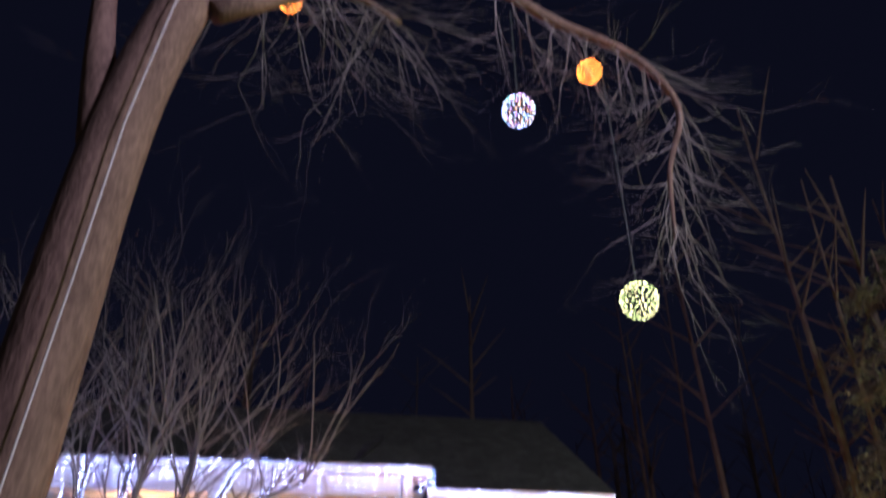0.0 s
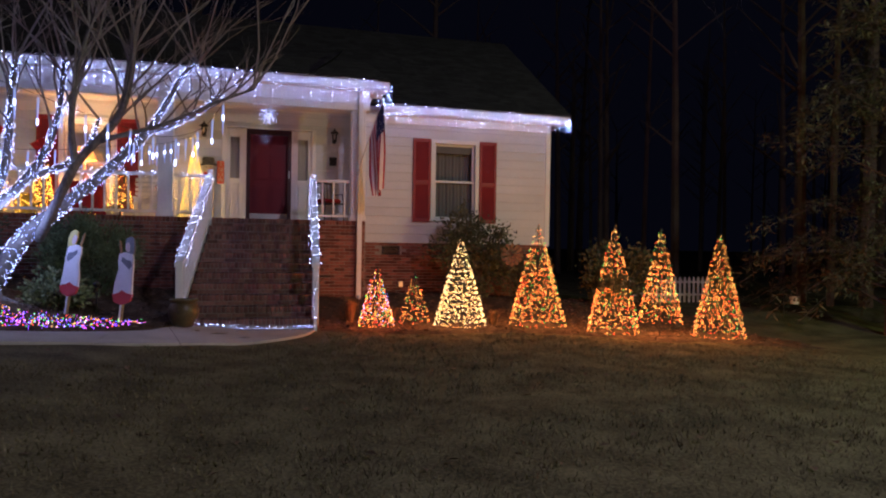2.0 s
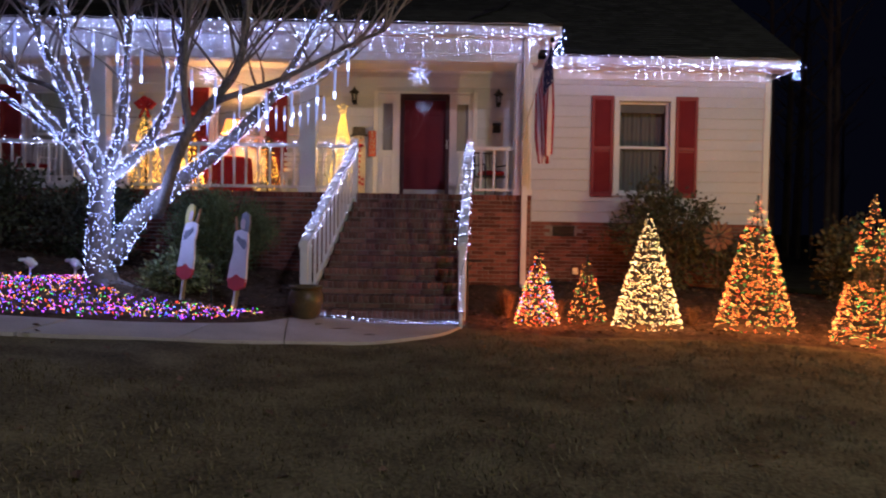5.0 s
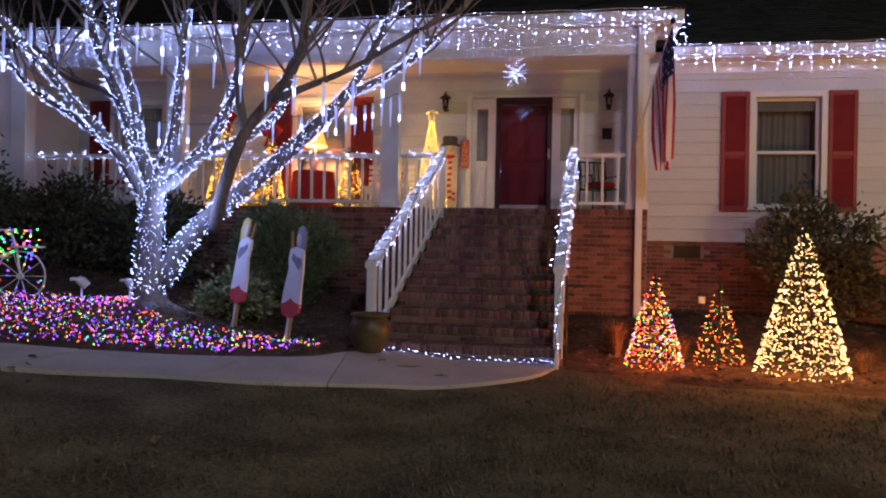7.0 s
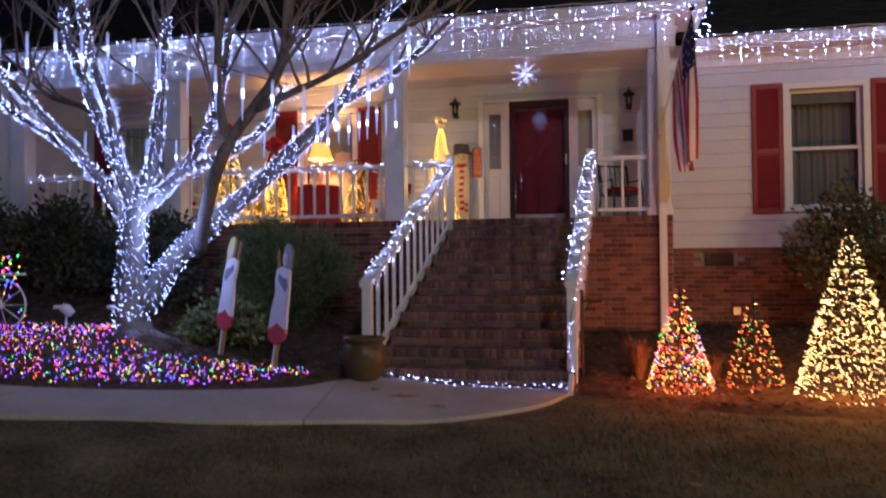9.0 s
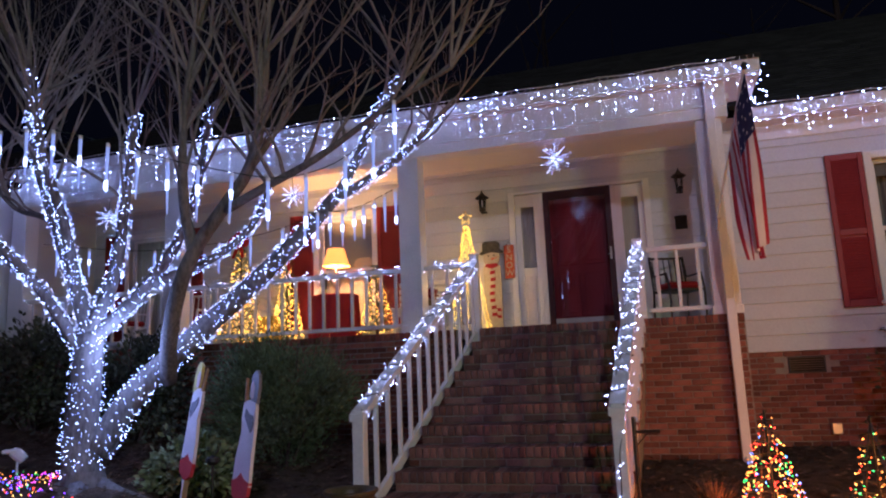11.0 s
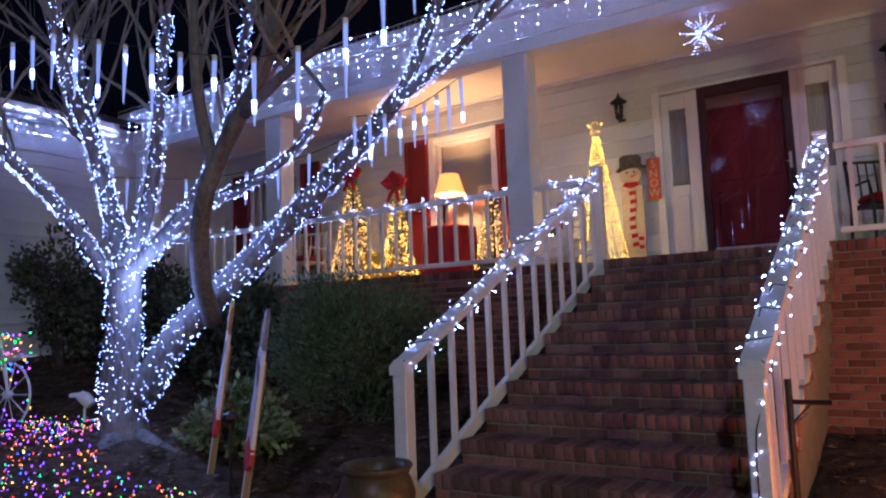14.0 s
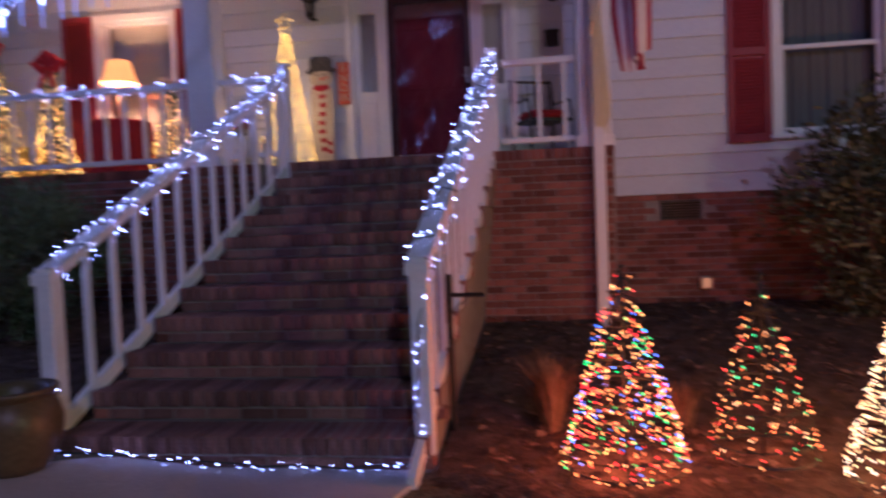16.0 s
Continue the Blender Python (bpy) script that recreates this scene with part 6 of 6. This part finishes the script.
part("hook", Build().tube([(-0.2, 0.1, -0.1), (-0.2, 0.1, 0.85), (-0.1, 0.05, 0.95), (0, 0, 0.85), (0, 0, 0.75)], 0.01, 6), M_BLACK, bk)
part("pail", Build().lathe([(0, 0.32), (0.085, 0.32), (0.11, 0.5), (0.105, 0.5), (0.08, 0.33), (0, 0.33)], 16), M_WHITE, bk)
part("handle", Build().tube([(-0.105, 0, 0.49), (-0.05, 0, 0.7), (0, 0, 0.755), (0.05, 0, 0.7), (0.105, 0, 0.49)], 0.004, 4), M_STEEL, bk)
spn = thing("wind_spinner", 5.35, -2.7, ground_z(5.35, -2.7), "rusty metal garden wind spinner on a stake", "wind spinner")
part("pole", Build().tube([(0, 0, -0.1), (0, 0, 1.1)], 0.008, 6), M_BLACK, spn)
for k in range(12):
    a = 2 * math.pi * k / 12
    c, s_ = math.cos(a), math.sin(a)
    part("blade", Build().add([(0.03 * c, -0.03, 1.1 + 0.03 * s_), (0.22 * c - 0.04 * s_, -0.05, 1.1 + 0.22 * s_ + 0.04 * c), (0.25 * c, -0.03, 1.1 + 0.25 * s_), (0.22 * c + 0.04 * s_, -0.01, 1.1 + 0.22 * s_ - 0.04 * c)], [(0, 1, 2), (0, 2, 3)]), M_BARKDARK, spn)


# ---- conifer and woods ----
def conifer(x, y, h, r, sprays, label):
    c = thing("conifer_tree", x, y, ground_z(x, y), label, "tree", "conifers")
    part("trunk", Build().tube([(0, 0, -0.1), (0.05, 0, h * 0.5), (0, 0, h)], [0.2, 0.13, 0.02], 10), M_BARKDARK, c)
    br, lf = Build(), Build()
    for k in range(130):
        f = 0.03 + 0.95 * rt.random()
        a = k * 2.4 + rt.uniform(-0.3, 0.3)
        L = r * (1 - f) ** 0.7 * rt.uniform(0.7, 1.15) + 0.2
        p0 = Vector((0, 0, h * f))
        d = Vector((math.cos(a), math.sin(a), 0))
        up_, dn = rt.uniform(-0.05, 0.3), rt.uniform(-0.45, 0.1)
        pts = [p0, p0 + d * L * 0.5 + Vector((rt.gauss(0, 0.1), rt.gauss(0, 0.1), up_ * L)), p0 + d * L + Vector((rt.gauss(0, 0.2), rt.gauss(0, 0.2), dn * L))]
        br.tube(pts, [0.022, 0.012, 0.004], 4, False)
        for i in range(sprays):
            t = rt.uniform(0.2, 1.0)
            q = pts[0].lerp(pts[1], t * 2) if t < 0.5 else pts[1].lerp(pts[2], t * 2 - 1)
            dd = (d * rt.uniform(0.2, 1) + Vector((rt.gauss(0, 0.5), rt.gauss(0, 0.5), rt.gauss(-0.15, 0.3)))).normalized()
            u = Vector((rt.gauss(0, 0.4), rt.gauss(0, 0.4), 1)).normalized()
            lf.leaf(jitter(q, 0.16), dd, u, rt.uniform(0.08, 0.24), rt.uniform(0.008, 0.022))
    part("limb_whorl", br, M_WOODS, c)
    part("foliage", lf, M_CONIFER, c)


conifer(12.9, -5.0, 9.8, 3.1, 210, "tall dark conifer with drooping sprays")
conifer(17.5, -8.5, 10.5, 3.6, 80, "tall dark conifer at the yard's edge")

woods, brush = Build(), Build()
rw = random.Random(5)
for k in range(150):
    x, y = rw.uniform(-45, 55), rw.uniform(12, 42)
    if k > 90:
        x, y = rw.uniform(14, 45), rw.uniform(-12, 12)
    h = rw.uniform(11, 19)
    z = ground_z(x, y)
    r = rw.uniform(0.09, 0.2)
    lean = rw.uniform(-0.6, 0.6)
    woods.tube([(x, y, z - 0.2), (x + lean * 0.3, y, z + h * 0.4), (x + lean, y, z + h)], [r, r * 0.75, r * 0.2], 6)
    for i in range(14):
        zz = z + h * rw.uniform(0.3, 0.98)
        a = rw.uniform(0, 6.28)
        L = rw.uniform(0.8, 2.6)
        woods.tube([(x + lean * 0.6, y, zz), (x + lean * 0.6 + L * math.cos(a) * 0.6, y + L * math.sin(a) * 0.6, zz + 0.5 * L), (x + lean * 0.6 + L * math.cos(a), y + L * math.sin(a), zz + 0.8 * L)], [r * 0.3, r * 0.18, 0.008], 4, False)
tagged(part("far_woods", woods, M_WOODS), "dark bare winter woods behind the house", "woods", "", "stuff")

# ---- brick pieces, grass and fallen leaves ----
build_steps()
brick_wall("wall_porch_right", STEP_X1 + 0.01, PORCH_X1, PORCH_Y, 0.0, PORCH_Z, "red brick porch base beside the steps", 300)
brick_wall("wall_porch_left", PORCH_X0, STEP_X0 - 0.01, PORCH_Y, 0.0, PORCH_Z, "red brick porch base behind the shrubs", 300)
brick_wall("wall_wing_base", PORCH_X1 + 0.005, WING_X1, WING_Y + 0.005, -0.3, 1.43, "red brick foundation under the wing wall", 300, True, False, ((2.98, 3.40, 1.16, 1.36),))
structure("wall_porch_side", Build().box(PORCH_X1 - 0.2, PORCH_X1, PORCH_Y + 0.2, WING_Y, -0.2, PORCH_Z), M_BRICK, "brick end of the porch base")

rg = random.Random(3)
blades = Build()
while len(blades.f) < 80000:
    x, y = rg.uniform(-5, 9.5), -4.9 - 12 * rg.random() ** 1.3
    if y > bed_front(x) - 0.05 or (x < 1.2 and y > -11 and y > (-8.4 if x < -1.2 else -7.05 if x < 0 else -6.4) + 0.2 * x * (x < -1.2)):
        continue
    z = ground_z(x, y)
    for k in range(3):
        a, h = rg.uniform(0, 6.28), rg.uniform(0.015, 0.055)
        c, s_ = math.cos(a), math.sin(a)
        px, py = x + rg.gauss(0, 0.03), y + rg.gauss(0, 0.03)
        blades.add([(px - 0.004 * s_, py + 0.004 * c, z - 0.005), (px + 0.004 * s_, py - 0.004 * c, z - 0.005), (px + c * h * 0.9, py + s_ * h * 0.9, z + h)], [(0, 1, 2)])
tagged(part("lawn_grass", blades, M_BLADE), "short dormant grass blades on the lawn", "grass", "", "stuff")
for name, n, x0, x1, y0, y1, label in (("bed_leaves", 4400, -7.5, -1.0, -8.2, -2, "fallen brown leaves on the flower bed"), ("litter_leaves", 3800, 1.2, 9.4, -6.6, -1.0, "fallen brown leaves on the mulch bed"), ("lawn_leaves", 260, -4, 9, -14, -6.3, "scattered fallen leaves on the lawn")):
    lf = Build()
    k = 0
    while k < n:
        x, y = rg.uniform(x0, x1), rg.uniform(y0, y1)
        if (y > bed_front(x) + 0.03) == (name == "lawn_leaves") or (-1.0 < x < 1.2 and y > -7):
            continue
        k += 1
        a = rg.uniform(0, 6.28)
        d = Vector((math.cos(a), math.sin(a), rg.uniform(-0.2, 0.35))).normalized()
        lf.leaf(Vector((x, y, ground_z(x, y) + rg.uniform(0.035, 0.075) - (0.025 if name == "lawn_leaves" else 0))), d, Vector((rg.uniform(-0.4, 0.4), rg.uniform(-0.4, 0.4), 1)), rg.uniform(0.05, 0.1), rg.uniform(0.015, 0.032))
    tagged(part(name, lf, M_LEAF), label, "leaves", "", "stuff")
